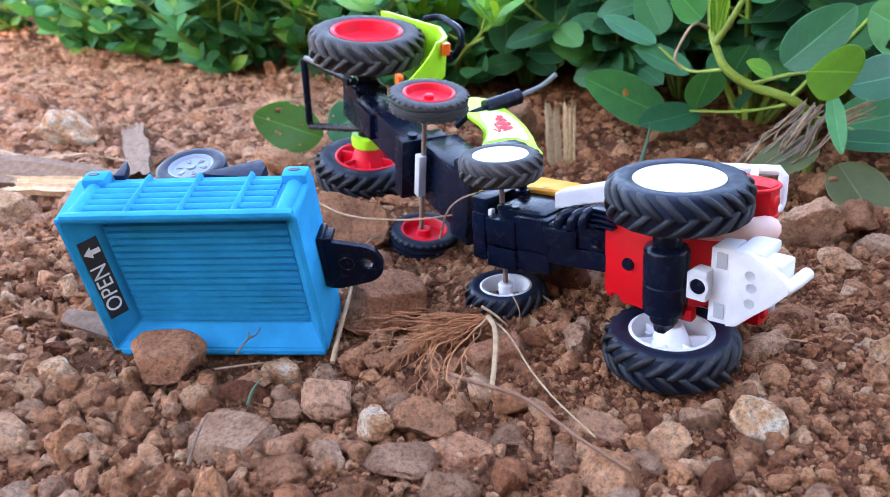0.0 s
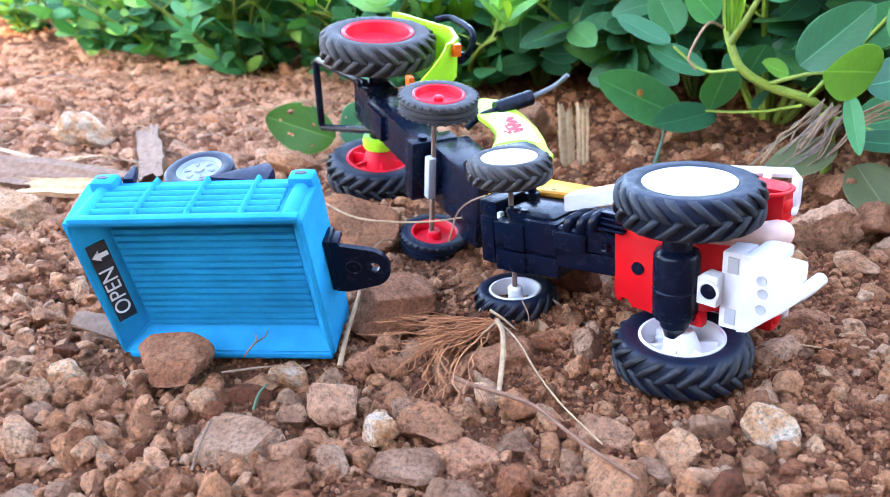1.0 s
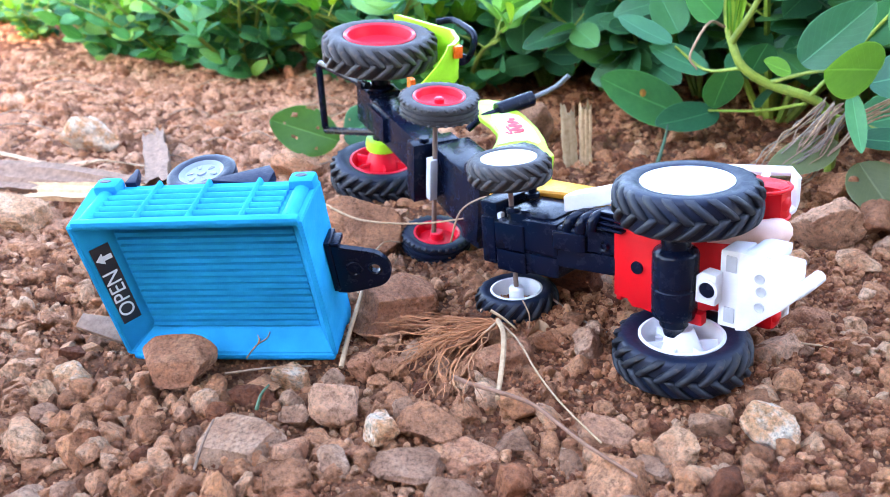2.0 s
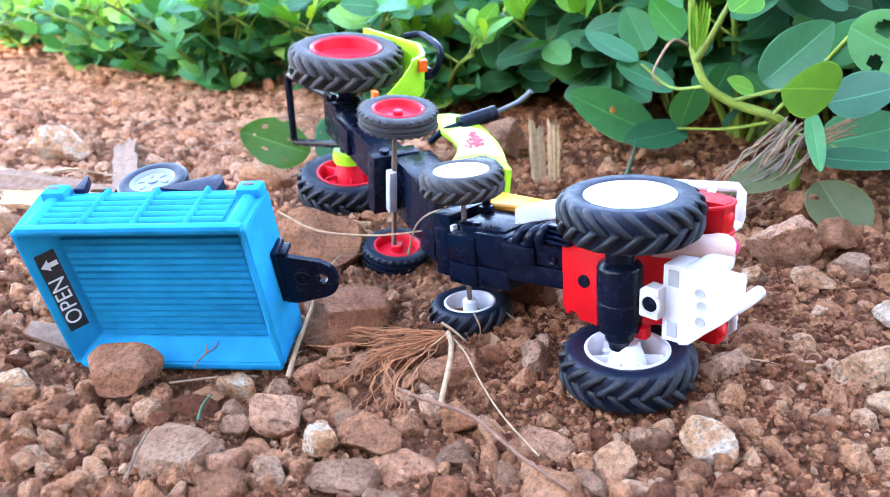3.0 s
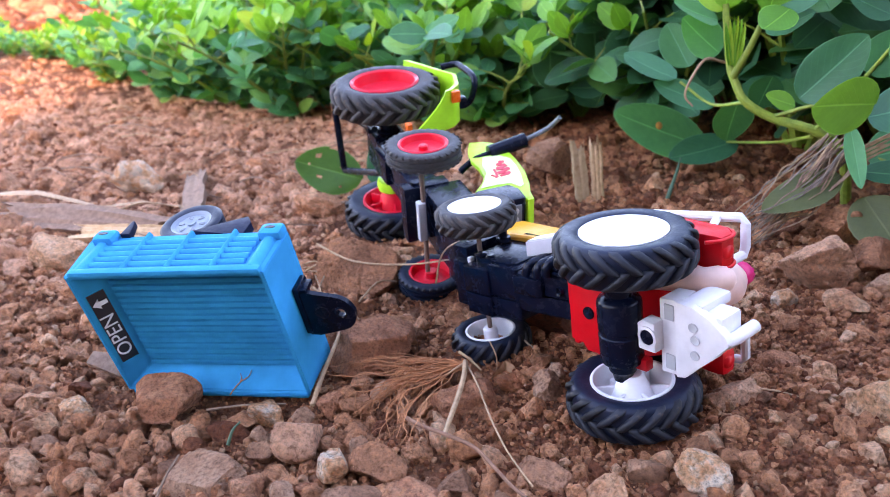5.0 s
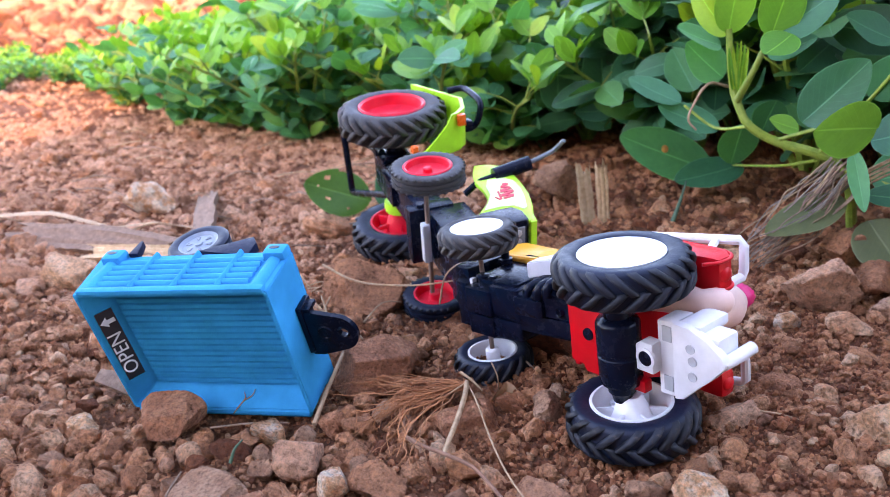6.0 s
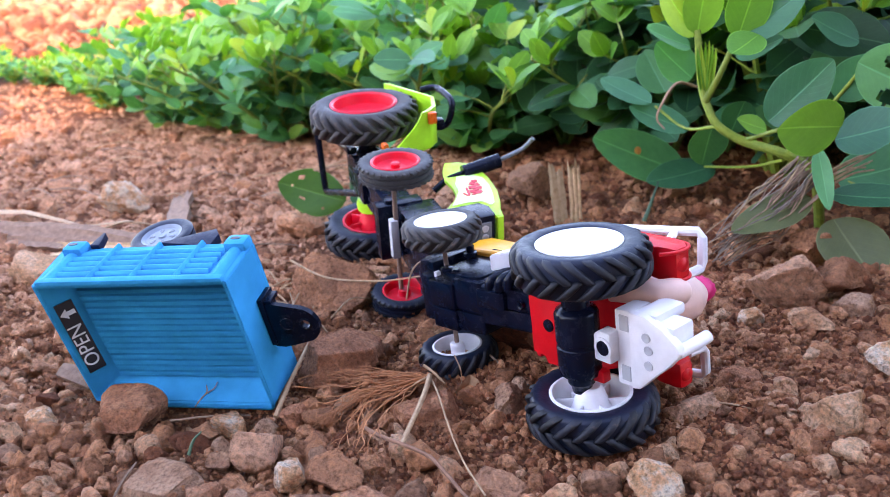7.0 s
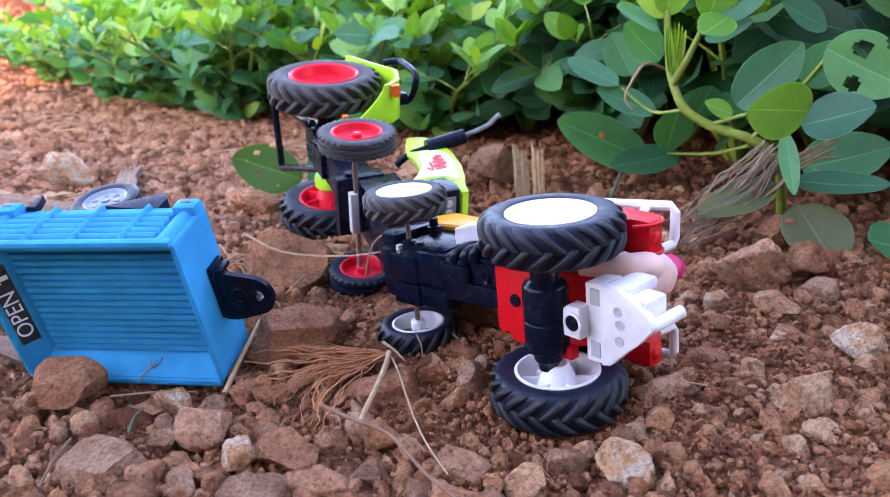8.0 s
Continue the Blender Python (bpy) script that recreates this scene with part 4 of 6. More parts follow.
# rear hitch: white plate with prongs; pockets and holes are grey pieces laid on it
bm = bmesh.new()
prism(bm, [(-0.0236, -0.0234), (-0.0236, 0.0116), (-0.0316, 0.0115), (-0.0401, 0.0081), (-0.0468, 0.0029), (-0.0482, 0.0000), (-0.0478, -0.0016), (-0.0420, -0.0085), (-0.0355, -0.0145), (-0.0280, -0.0222)], 0.0006, 0.0050, "xyz", 0.0008)
hitch = part("hitch_plate", bm, WHITE, red, "white plastic tow hitch plate")
bm = bmesh.new()
prism(bm, [(-0.0150, -0.0240), (-0.0150, 0.0104), (-0.0240, 0.0114), (-0.0240, -0.0234)], 0.0022, 0.0150, "xyz", 0.0008)
part("web", bm, WHITE, hitch)
bm = bmesh.new()
box(bm, (-0.0300, 0.0092, 0.0130), (0.0110, 0.0050, 0.0190), 0.0016)
part("clamp", bm, WHITE, hitch)
bm = bmesh.new()
box(bm, (-0.0385, 0.0010, 0.0100), (0.0110, 0.0150, 0.0130), 0.0018)
part("cross_bar", bm, WHITE, hitch)
bm = bmesh.new()
tube(bm, glide([(-0.0455, -0.0010, 0.003), (-0.0465, -0.0005, 0.010), (-0.0475, 0.0005, 0.0200)], 3), 0.0027, 12)
part("prong", bm, WHITE, hitch)
# raised grey plates; the pockets' shade is put into their colour
for y in (0.0052, -0.0178):
    bm = bmesh.new()
    box(bm, (-0.0200, y, 0.0021), (0.0046, 0.0070, 0.0010), 0.0003)
    part("pocket", bm, SILVER, hitch, "grey plate standing in for a shaded recess")
# grey discs, coloured for the shade inside the holes
for x, y in ((-0.0326, 0.0026), (-0.0335, -0.0027), (-0.0332, -0.0097)):
    bm = bmesh.new()
    lathe(bm, [(0, 0), (0.0015, 0), (0.0021, -0.0004), (0.0021, 0.0004), (0, 0.0004)], 16)
    part("hole", bm, SILVER, hitch, "", pose(x, y, 0.0005, 90, 0, 0))
bm = bmesh.new()
prism(bm, [(-0.0075, C - 0.0065), (-0.0075, C + 0.0055), (-0.0105, C + 0.0078), (-0.0165, C + 0.0075), (-0.0165, C - 0.0065)], -0.0035, 0.0030, "xyz", 0.0008)
boss = part("screw_boss", bm, WHITE, red, "white block with a screw hole")
bm = bmesh.new()
lathe(bm, [(0.0048, 0.0009), (0.0048, -0.0006), (0.0036, -0.0008), (0.0033, 0.0009)], 24)
part("collar", bm, WHITE, boss, "", pose(-0.0130, C + 0.0004, -0.0036, 90, 0, 0))
# black disc filling the collar; darkness of the hole is its colour
bm = bmesh.new()
lathe(bm, [(0, 0.0002), (0.0033, 0.0002), (0.0034, 0.0012), (0, 0.0012)], 24)
part("screw", bm, BLACK, boss, "black disc standing for the screw hole's shade", pose(-0.0130, C + 0.0004, -0.0044, 90, 0, 0))

# ---- driver figure in the seat, a plain moulded shape ----
bm = bmesh.new()
rings = []
for h, rad, dx, dy in ((0.034, 0.0060, -0.006, 0.000), (0.038, 0.0098, -0.006, -0.001), (0.045, 0.0122, -0.005, -0.003), (0.054, 0.0132, -0.004, -0.005), (0.062, 0.0124, -0.004, -0.007), (0.069, 0.0098, -0.003, -0.008), (0.074, 0.0066, -0.003, -0.009)):
    rings.append([(dx + rad * math.cos(2 * math.pi * k / 20), dy + rad * 0.95 * math.sin(2 * math.pi * k / 20), h) for k in range(20)])
loft(bm, rings)
loft(bm, [[(x, y + dy, z + dz) for dy, dz in ((-0.0050, -0.0060), (0.0055, -0.0060), (0.0055, 0.0060), (-0.0050, 0.0060))] for x, y, z in ((0.028, 0.001, 0.036), (0.006, 0.004, 0.034), (-0.016, 0.005, 0.033))])
arm = glide([(-0.0020, 0.0110, 0.0150), (-0.0120, 0.0115, 0.0190), (-0.0220, 0.0125, 0.0230), (-0.0250, 0.0110, 0.0310), (-0.0160, 0.0040, 0.0400)], 5)
tube(bm, arm, 0.0046, 14, 0.0062)
bmesh.ops.transform(bm, matrix=red.matrix_basis, verts=bm.verts[:])
n_flesh = len(bm.faces)
cap = bmesh.ops.create_uvsphere(bm, u_segments=24, v_segments=14, radius=0.0068)["verts"]
for v in cap:
    v.co *= 1 + 0.12 * math.sin(v.co.x * 3100) * math.cos(v.co.y * 2700)
bmesh.ops.transform(bm, matrix=red.matrix_basis @ pose(-0.003, -0.0095, 0.0775), verts=cap)
bm.faces.ensure_lookup_table()
for f in bm.faces[n_flesh:]:
    f.material_index = 1
doll = part("toy_driver", bm, PINK, None, sharp=1.2)
doll.data.materials.append(plastic("magenta_plastic", (0.72, 0.01, 0.13), 0.4, 0.05))
tagged(doll, "flesh-coloured plastic toy figure with a magenta top", "toy figure")

# ---- green toy tractor lying on its left side behind ----
green = thing("toy_tractor", "lime green plastic toy tractor with red wheels tipped over", "toy tractor",
              Matrix(((0.449, -0.0092, 0.8935, -0.0533), (-0.8839, 0.1415, 0.4457, 0.5429), (-0.1305, -0.9899, 0.0554, 0.0793), (0, 0, 0, 1))))
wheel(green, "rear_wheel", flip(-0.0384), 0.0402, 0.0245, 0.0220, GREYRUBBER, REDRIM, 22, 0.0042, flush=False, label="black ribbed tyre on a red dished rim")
wheel(green, "rear_wheel", pose(0, 0.0562, 0), 0.0400, 0.0245, 0.0220, RUBBER, REDRIM, 22, 0.0036, flush=False, label="black ribbed tyre, red hub cone showing")
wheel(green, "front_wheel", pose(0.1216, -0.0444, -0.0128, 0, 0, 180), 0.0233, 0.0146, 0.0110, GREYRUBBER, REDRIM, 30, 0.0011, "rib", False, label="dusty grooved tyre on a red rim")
wheel(green, "front_wheel", pose(0.1216, 0.0450, -0.0128), 0.0225, 0.0142, 0.0110, RUBBER, REDRIM, 30, 0.0011, "rib", False, label="black grooved tyre on a red rim")
bm = bmesh.new()
tube(bm, [(0.1216, -0.044, -0.0150), (0.1216, 0.042, -0.0150)], 0.0015, 12)
part("front_axle", bm, STEEL, green, "rusty steel rod")
bm = bmesh.new()
box(bm, (0.1216, 0.0020, -0.0168), (0.0060, 0.0265, 0.0050), 0.0008)
part("axle_bracket", bm, SILVER, green, "grey plastic axle bracket")
bm = bmesh.new()
box(bm, (0.1040, 0.0040, -0.0080), (0.0110, 0.0380, 0.0300), 0.0010)
tube(bm, [(0.1040, -0.0152, -0.014), (0.1040, -0.0170, -0.014)], 0.0030, 16)
part("axle_beam", bm, BLACK, green)
bm = bmesh.new()
box(bm, (0.1380, 0.0040, 0.0020), (0.0620, 0.0360, 0.0260), 0.0016)
prism(bm, [(0.150, -0.011), (0.1670, -0.0085), (0.1675, 0.016), (0.1600, 0.031), (0.1440, 0.028)], -0.0212, 0.0280, "xzy", 0.0016)
part("engine", bm, BLACK, green, "glossy black plastic engine")
bm = bmesh.new()
box(bm, (0.0560, 0.0030, -0.0040), (0.0860, 0.0240, 0.0200), 0.0012)
box(bm, (0.0300, 0.0030, -0.0130), (0.0300, 0.0180, 0.0080), 0.0010)
box(bm, (0.0000, 0.0030, -0.0020), (0.0260, 0.0280, 0.0240), 0.0012)
part("chassis", bm, BLACK, green, "glossy black plastic chassis")
bm = bmesh.new()
lathe(bm, [(0, -0.030), (0.0070, -0.030), (0.0070, -0.014), (0.0095, -0.012), (0.0095, 0.016), (0.0070, 0.018), (0.0070, 0.036), (0, 0.036)], 24)
part("rear_axle_tube", bm, BLACK, green)
bm = bmesh.new()
lathe(bm, [(0.0075, 0.0285), (0.0118, 0.0290), (0.0125, 0.0330), (0.0118, 0.0370), (0.0075, 0.0375)], 28)
part("axle_collar", bm, LIME, green, "lime green plastic collar")
bm = bmesh.new()
lathe(bm, [(0.0066, 0.0365), (0.0085, 0.0370), (0.0108, 0.0440), (0.0130, 0.0520), (0.0070, 0.0520)], 24)
part("hub_flange", bm, REDRIM, green, "red plastic hub cone")
# bonnet with arched side, black grille and lamps
bm = bmesh.new()
side = [(0.0751, 0.0345), (0.0775, 0.0440), (0.0830, 0.0500), (0.0960, 0.0525), (0.1123, 0.0520), (0.1300, 0.0495), (0.1450, 0.0450), (0.1570, 0.0400), (0.1640, 0.0365), (0.1640, 0.0330),
        (0.1600, 0.0338), (0.1524, 0.0352), (0.1455, 0.0328), (0.1435, 0.0240), (0.1447, 0.0099), (0.1350, 0.0185), (0.1270, 0.0234), (0.1140, 0.0255), (0.1010, 0.0250), (0.0880, 0.0285)]
prism(bm, side, -0.0225, -0.0195, "xzy", 0.0008)
prism(bm, side, 0.0275, 0.0305, "xzy", 0.0008)
roof = [(0.1660, 0.0345), (0.1655, 0.0385), (0.1570, 0.0402), (0.1450, 0.0452), (0.1300, 0.0497), (0.1123, 0.0522), (0.0960, 0.0525), (0.0830, 0.0500), (0.0840, 0.0480), (0.0960, 0.0500), (0.1123, 0.0497), (0.1295, 0.0470), (0.1440, 0.0428), (0.1560, 0.0375), (0.1630, 0.0345)]
prism(bm, roof, -0.0220, 0.0300, "xzy", 0.0006)
bonnet = part("bonnet", bm, LIME, green, "lime green bonnet with an arched side")
bm = bmesh.new()
prism(bm, [(0.1020, 0.0330), (0.1035, 0.0440), (0.1100, 0.0480), (0.1220, 0.0475), (0.1350, 0.0445), (0.1480, 0.0400), (0.1500, 0.0372), (0.1435, 0.0340), (0.1415, 0.0260), (0.1420, 0.0150), (0.1330, 0.0212), (0.1240, 0.0262), (0.1120, 0.0285)], -0.0231, -0.0226, "xzy", 0.0)
part("decal", bm, PALELIME, bonnet, "pale sticker on the bonnet's side")
for u, v, w, h, t in ((0.1130, 0.0410, 0.0018, 0.0040, 20), (0.1150, 0.0395, 0.0018, 0.0050, -15), (0.1176, 0.0388, 0.0020, 0.0060, 15), (0.1204, 0.0382, 0.0024, 0.0075, -10), (0.1234, 0.0376, 0.0024, 0.0085, 12), (0.1264, 0.0366, 0.0024, 0.0090, -14), (0.1292, 0.0358, 0.0022, 0.0080, 10), (0.1318, 0.0352, 0.0020, 0.0065, -8), (0.1270, 0.0312, 0.0110, 0.0014, 12), (0.1310, 0.0285, 0.0050, 0.0012, -20)):
    bm = bmesh.new()
    box(bm, (0, 0, 0), (w, 0.0004, h), 0.0, pose(u, -0.0233, v, 0, t, 0))
    part("printed_mark", bm, REDPRINT, bonnet, "red printed mark")
bm = bmesh.new()
prism(bm, [(0.1455, 0.0100), (0.1630, 0.0040), (0.1652, 0.0120), (0.1655, 0.0320), (0.1640, 0.0338), (0.1524, 0.0345), (0.1455, 0.0310)], -0.0238, 0.0285, "xzy", 0.0016)
grille = part("grille", bm, BLACK, green, "glossy black nose panel")
for y in (-0.0135, 0.0185):
    bm = bmesh.new()
    box(bm, (0.1655, y, 0.0262), (0.0018, 0.0130, 0.0088), 0.0008)
    lamp = part("headlamp", bm, GLASSY, green, "dark clear headlamp")
    for dy in (-0.0028, 0.0028):
        bm = bmesh.new()
        lathe(bm, [(0, 0.0), (0.0020, 0.0), (0.0026, 0.0008), (0, 0.0008)], 18)
        part("lens", bm, SILVER, lamp, "", pose(0.1668, y + dy, 0.0262, 0, 0, 90))
for k in range(5):
    bm = bmesh.new()
    box(bm, (0.1656, 0.0025, 0.0120 + 0.0040 * k), (0.0014, 0.0170, 0.0014), 0.0003)
    part("grille_bar", bm, BLACK, grille)
# exhaust
bm = bmesh.new()
tube(bm, glide([(0.1000, -0.0150, 0.0180), (0.0985, -0.0205, 0.0280), (0.0975, -0.0225, 0.0400)], 4), 0.0022, 10)
ex = part("exhaust", bm, BLACK, green, "black exhaust pipe with a silencer")
bm = bmesh.new()
tube(bm, [(0.0973, -0.0228, 0.0395), (0.0973, -0.0229, 0.0402), (0.0955, -0.0262, 0.0655), (0.0955, -0.0263, 0.0662)], 0.0050, 16)
part("silencer", bm, BLACK, ex)
bm = bmesh.new()
tube(bm, glide([(0.0955, -0.0262, 0.0655), (0.0962, -0.0305, 0.0790), (0.0975, -0.0335, 0.0840), (0.1020, -0.0405, 0.0880)], 4), 0.0016, 10)
part("tail_pipe", bm, GLASSY, ex, "thin grey pipe bent at the end")
# mudguards: angular arches over the wheels
for lo, hi, rail in ((-0.0500, -0.0235, True),):
    bm = bmesh.new()
    rings = []
    for k in range(9):
        t = k / 8
        y = lo + (hi - lo) * t
        ex, ez = 0.0460 + 0.0130 * t ** 1.5, 0.0300 - 0.0350 * t ** 1.5
        out = [(-0.0360, 0.0260), (-0.0340, 0.0300), (0.0140, 0.0500), (0.0350, 0.0440), (0.0440, 0.0360), (ex, ez)]
        inn = [(ex - 0.0020, ez + 0.0004), (0.0420, 0.0340), (0.0335, 0.0415), (0.0140, 0.0472), (-0.0320, 0.0280)]
        rings.append([(u, y, w) for u, w in out + inn])
    loft(bm, rings)
    out = [(-0.0360, 0.0260), (-0.0340, 0.0300), (0.0140, 0.0500), (0.0350, 0.0440), (0.0440, 0.0360), (0.0590, -0.0050)]
    lip = lo if not rail else hi
    prism(bm, out + [(0.0480, -0.0040), (0.0440, 0.0080), (0.0300, 0.0300), (0.0120, 0.0390), (-0.0300, 0.0230)], lip - 0.0012, lip + 0.0012, "xzy", 0.0004)
    guard = part("mudguard", bm, LIME, green, "lime green angular mudguard")
    if rail:
        bm = bmesh.new()
        box(bm, (0.0445, -0.0450, 0.0375), (0.0050, 0.0080, 0.0060), 0.0006)
        part("side_lamp", bm, LAMP, guard, "orange lamp")
        bm = bmesh.new()
        box(bm, (0.0560, -0.0300, -0.0010), (0.0060, 0.0120, 0.0040), 0.0008)
        part("side_lamp", bm, LAMP, guard, "orange lamp")
        bm = bmesh.new()
        tube(bm, glide([(-0.0060, -0.0500, 0.0460), (-0.0030, -0.0515, 0.0560), (0.0060, -0.0515, 0.0580), (0.0240, -0.0500, 0.0590), (0.0290, -0.0460, 0.0585), (0.0285, -0.0380, 0.0570), (0.0260, -0.0310, 0.0540), (0.0250, -0.0300, 0.0470)], 4), 0.0024, 10)
        part("rail", bm, BLACK, green, "black plastic hand rail")
        bm = bmesh.new()
        box(bm, (0.0260, -0.0330, 0.0490), (0.0080, 0.0080, 0.0060), 0.0008)
        part("rail_block", bm, BLACK, green)
# rear tow frame
bm = bmesh.new()
tube(bm, [(0.0050, -0.0150, -0.0120), (-0.0585, -0.0125, -0.0255), (-0.0617, -0.0100, -0.0262), (-0.0580, 0.0380, -0.0255), (-0.0555, 0.0410, -0.0250), (0.0080, 0.0200, -0.0070)], 0.0028, 10)
part("tow_frame", bm, BLACK, green, "black plastic tow frame")
bm = bmesh.new()
box(bm, (-0.0160, -0.0140, -0.0145), (0.0380, 0.0050, 0.0040), 0.0008, None)
part("lift_arm", bm, BLACK, green)

def holed(bm, outline, centre, r, lo, hi, n=40):
    """A flat plate with one round hole through it."""
    cx, cy = centre
    loops = []
    for k in range(n):
        a = 2 * math.pi * k / n
        dx, dy = math.cos(a), math.sin(a)
        best = 1e9
        for (ax, ay), (bx, by) in zip(outline, outline[1:] + outline[:1]):
            ex, ey = bx - ax, by - ay
            det = ex * dy - ey * dx
            if abs(det) < 1e-12:
                continue
            t = (ex * (ay - cy) - ey * (ax - cx)) / det
            u = (dx * (ay - cy) - dy * (ax - cx)) / det
            if t > 0 and -1e-9 <= u <= 1 + 1e-9:
                best = min(best, t)
        loops.append(((cx + best * dx, cy + best * dy), (cx + r * dx, cy + r * dy)))
    rings = [[bm.verts.new((*p[i], z)) for p in loops] for i, z in ((0, lo), (0, hi), (1, hi), (1, lo))]
    faces = []
    for a, b in zip(rings, rings[1:] + rings[:1]):
        for k in range(n):
            faces.append(bm.faces.new((a[k], a[(k + 1) % n], b[(k + 1) % n], b[k])))
    bmesh.ops.recalc_face_normals(bm, faces=faces)
    return bm


# ---- blue toy trailer lying on its side, open top towards the path ----
TR = Matrix(((0.9882, -0.1177, -0.0976, -0.1632), (-0.1221, -0.2230, -0.9671, 0.3394), (0.0921, 0.9677, -0.2347, 0.0504), (0, 0, 0, 1)))
trailer = thing("toy_trailer", "bright blue plastic toy tipper trailer lying on its side among stones", "toy trailer", TR)
X0, X1, WY, H = 0.0021, 0.1084, 0.0386, 0.0323
FX0, FX1, FY, FZ = 0.0150, 0.0985, 0.0285, 0.0200
bm = bmesh.new()
rim_o = [(X0, -WY, H), (X1, -WY, H), (X1, WY, H), (X0, WY, H)]
back_o = [(-0.0020, -WY, 0), (X1, -WY, 0), (X1, WY, 0), (-0.0020, WY, 0)]
rim_i = [(X0 + 0.0022, -WY + 0.0016, H), (X1 - 0.0020, -WY + 0.0016, H), (X1 - 0.0020, WY - 0.0020, H), (X0 + 0.0022, WY - 0.0020, H)]
floor_i = [(FX0, -FY, FZ), (FX1, -FY, FZ), (FX1, FY + 0.004, FZ), (FX0, FY + 0.004, FZ)]
rings = [[bm.verts.new(p) for p in r] for r in (back_o, rim_o, rim_i, floor_i)]
for a, b in zip(rings, rings[1:]):
    for i in range(4):
        bm.faces.new((a[i], a[(i + 1) % 4], b[(i + 1) % 4], b[i]))
bm.faces.new(rings[3])
bm.faces.new(rings[0][::-1])
bmesh.ops.recalc_face_normals(bm, faces=bm.faces[:])
bmesh.ops.bevel(bm, geom=bm.edges[:], offset=0.0005, segments=2, affect="EDGES", clamp_overlap=True)
body = part("body", bm, BLUE, trailer, "blue moulded tipper box")
# ridges of the corrugated floor
for k in range(16):
    y = -FY + 0.0018 + k * 0.00385
    bm = bmesh.new()
    loft(bm, [[(x, y + dy, FZ + dz) for dy, dz in ((-0.0013, -0.0003), (-0.0011, 0.0028), (0.0011, 0.0028), (0.0013, -0.0003))] for x in (FX0 + 0.0012, FX1 + 0.0012)])
    part("floor_ridge", bm, BLUE, body)
# rim bead, side ribs and slats
for s in (1, -1):
    bm = bmesh.new()
    box(bm, ((X0 + X1) / 2 + 0.001, s * (WY + 0.0008), H - 0.0012), (X1 - X0 - 0.004, 0.0040, 0.0044), 0.0019)
    part("rim_bead", bm, BLUE, body)
    for x in (0.0095, 0.0330, 0.0570, 0.0810, 0.1020):
        bm = bmesh.new()
        wide = 0.0026 if 0.02 < x < 0.1 else 0.0070
        loft(bm, [[(x + dx * wide / 2, s * WY + s * h, z) for dx, h in ((-1, -0.0004), (-0.9, 0.0010), (-0.62, 0.0020), (-0.2, 0.0025), (0.2, 0.0025), (0.62, 0.0020), (0.9, 0.0010), (1, -0.0004))] for z in (0.0002, H - 0.0030)])
        if wide > 0.005:
            box(bm, (x, s * (WY + 0.0014), 0.0034), (0.0118, 0.0064, 0.0088), 0.0022)
        part("side_rib", bm, BLUE, body)
    for x in (0.0213, 0.0450, 0.0690, 0.0890):
        for k in range(5):
            bm = bmesh.new()
            z = 0.0062 + 0.0044 * k
            ln = 0.0225 if x < 0.08 else 0.0150
            loft(bm, [[(x + e * ln / 2, s * WY + s * h, z + dz) for dz, h in ((-0.0019, -0.0004), (-0.0016, 0.0006), (-0.0009, 0.0013), (0.0, 0.0016), (0.0009, 0.0013), (0.0016, 0.0006), (0.0019, -0.0004))] for e in (-1, 1)])
            part("slat", bm, BLUE, body)
# black discs on the corner blocks, coloured as the shaded inside of holes
for x in (0.0085, 0.1015):
    bm = bmesh.new()
    lathe(bm, [(0, 0.0003), (0.0013, 0.0003), (0.0017, -0.0002), (0, -0.0002)], 16)
    part("pin_hole", bm, STICKER, body, "", pose(x, WY + 0.0046, 0.0030) @ Matrix.Diagonal((1.9, 1, 0.8, 1)))
# sticker on the sloping tail board
edge = Vector((X0 + 0.0022, 0, H)) - Vector((FX0, 0, FZ))
up = edge.normalized()
out = Vector((0, 1, 0)).cross(up)
board = Matrix((( 0, up.x, out.x, (X0 + 0.0022 + FX0) / 2), (1, 0, out.y, 0), (0, up.z, out.z, (H + FZ) / 2), (0, 0, 0, 1)))
bm = bmesh.new()
box(bm, (0, 0, 0.0003), (0.0440, 0.0088, 0.0004), 0.0)
sticker = part("sticker", bm, STICKER, trailer, "black sticker with white letters", board @ pose(0.0022, 0.0010, 0.0001))
font = bpy.data.curves.new("word", "FONT")
font.body, font.size, font.extrude = "OPEN", 0.0103, 0.0001
font.align_x, font.align_y = "CENTER", "CENTER"
word = new("word", font)
dg = bpy.context.evaluated_depsgraph_get()
me = bpy.data.meshes.new_from_object(word.evaluated_get(dg))
bpy.data.objects.remove(word)
me.materials.append(PRINT)
letters = new("letters", me)
letters.parent = sticker
letters.matrix_basis = pose(-0.0050, 0, 0.0008)
bm = bmesh.new()
prism(bm, [(-0.0012, -0.0036), (0.0012, -0.0036), (0.0012, 0.0002), (0.0030, 0.0002), (0.0, 0.0038), (-0.0030, 0.0002), (-0.0012, 0.0002)], 0.0006, 0.0009)
part("arrow", bm, PRINT, sticker, "white arrow", pose(0.0155, 0, 0))
# drawbar
bm = bmesh.new()
edge = [(0.1090, -0.0140), (0.1090, 0.0132)] + [(0.1270 + 0.0100 * math.cos(a), -0.0008 + 0.0104 * math.sin(a)) for a in (math.radians(82 - 164 * k / 12) for k in range(13))] + [(0.1160, -0.0145)]
holed(bm, edge, (0.1300, 0.0002), 0.0024, 0.0125, 0.0152)
box(bm, (0.1100, 0.0010, 0.0100), (0.0030, 0.0280, 0.0120), 0.0006)
box(bm, (0.1120, 0.0125, 0.0100), (0.0060, 0.0022, 0.0090), 0.0005)
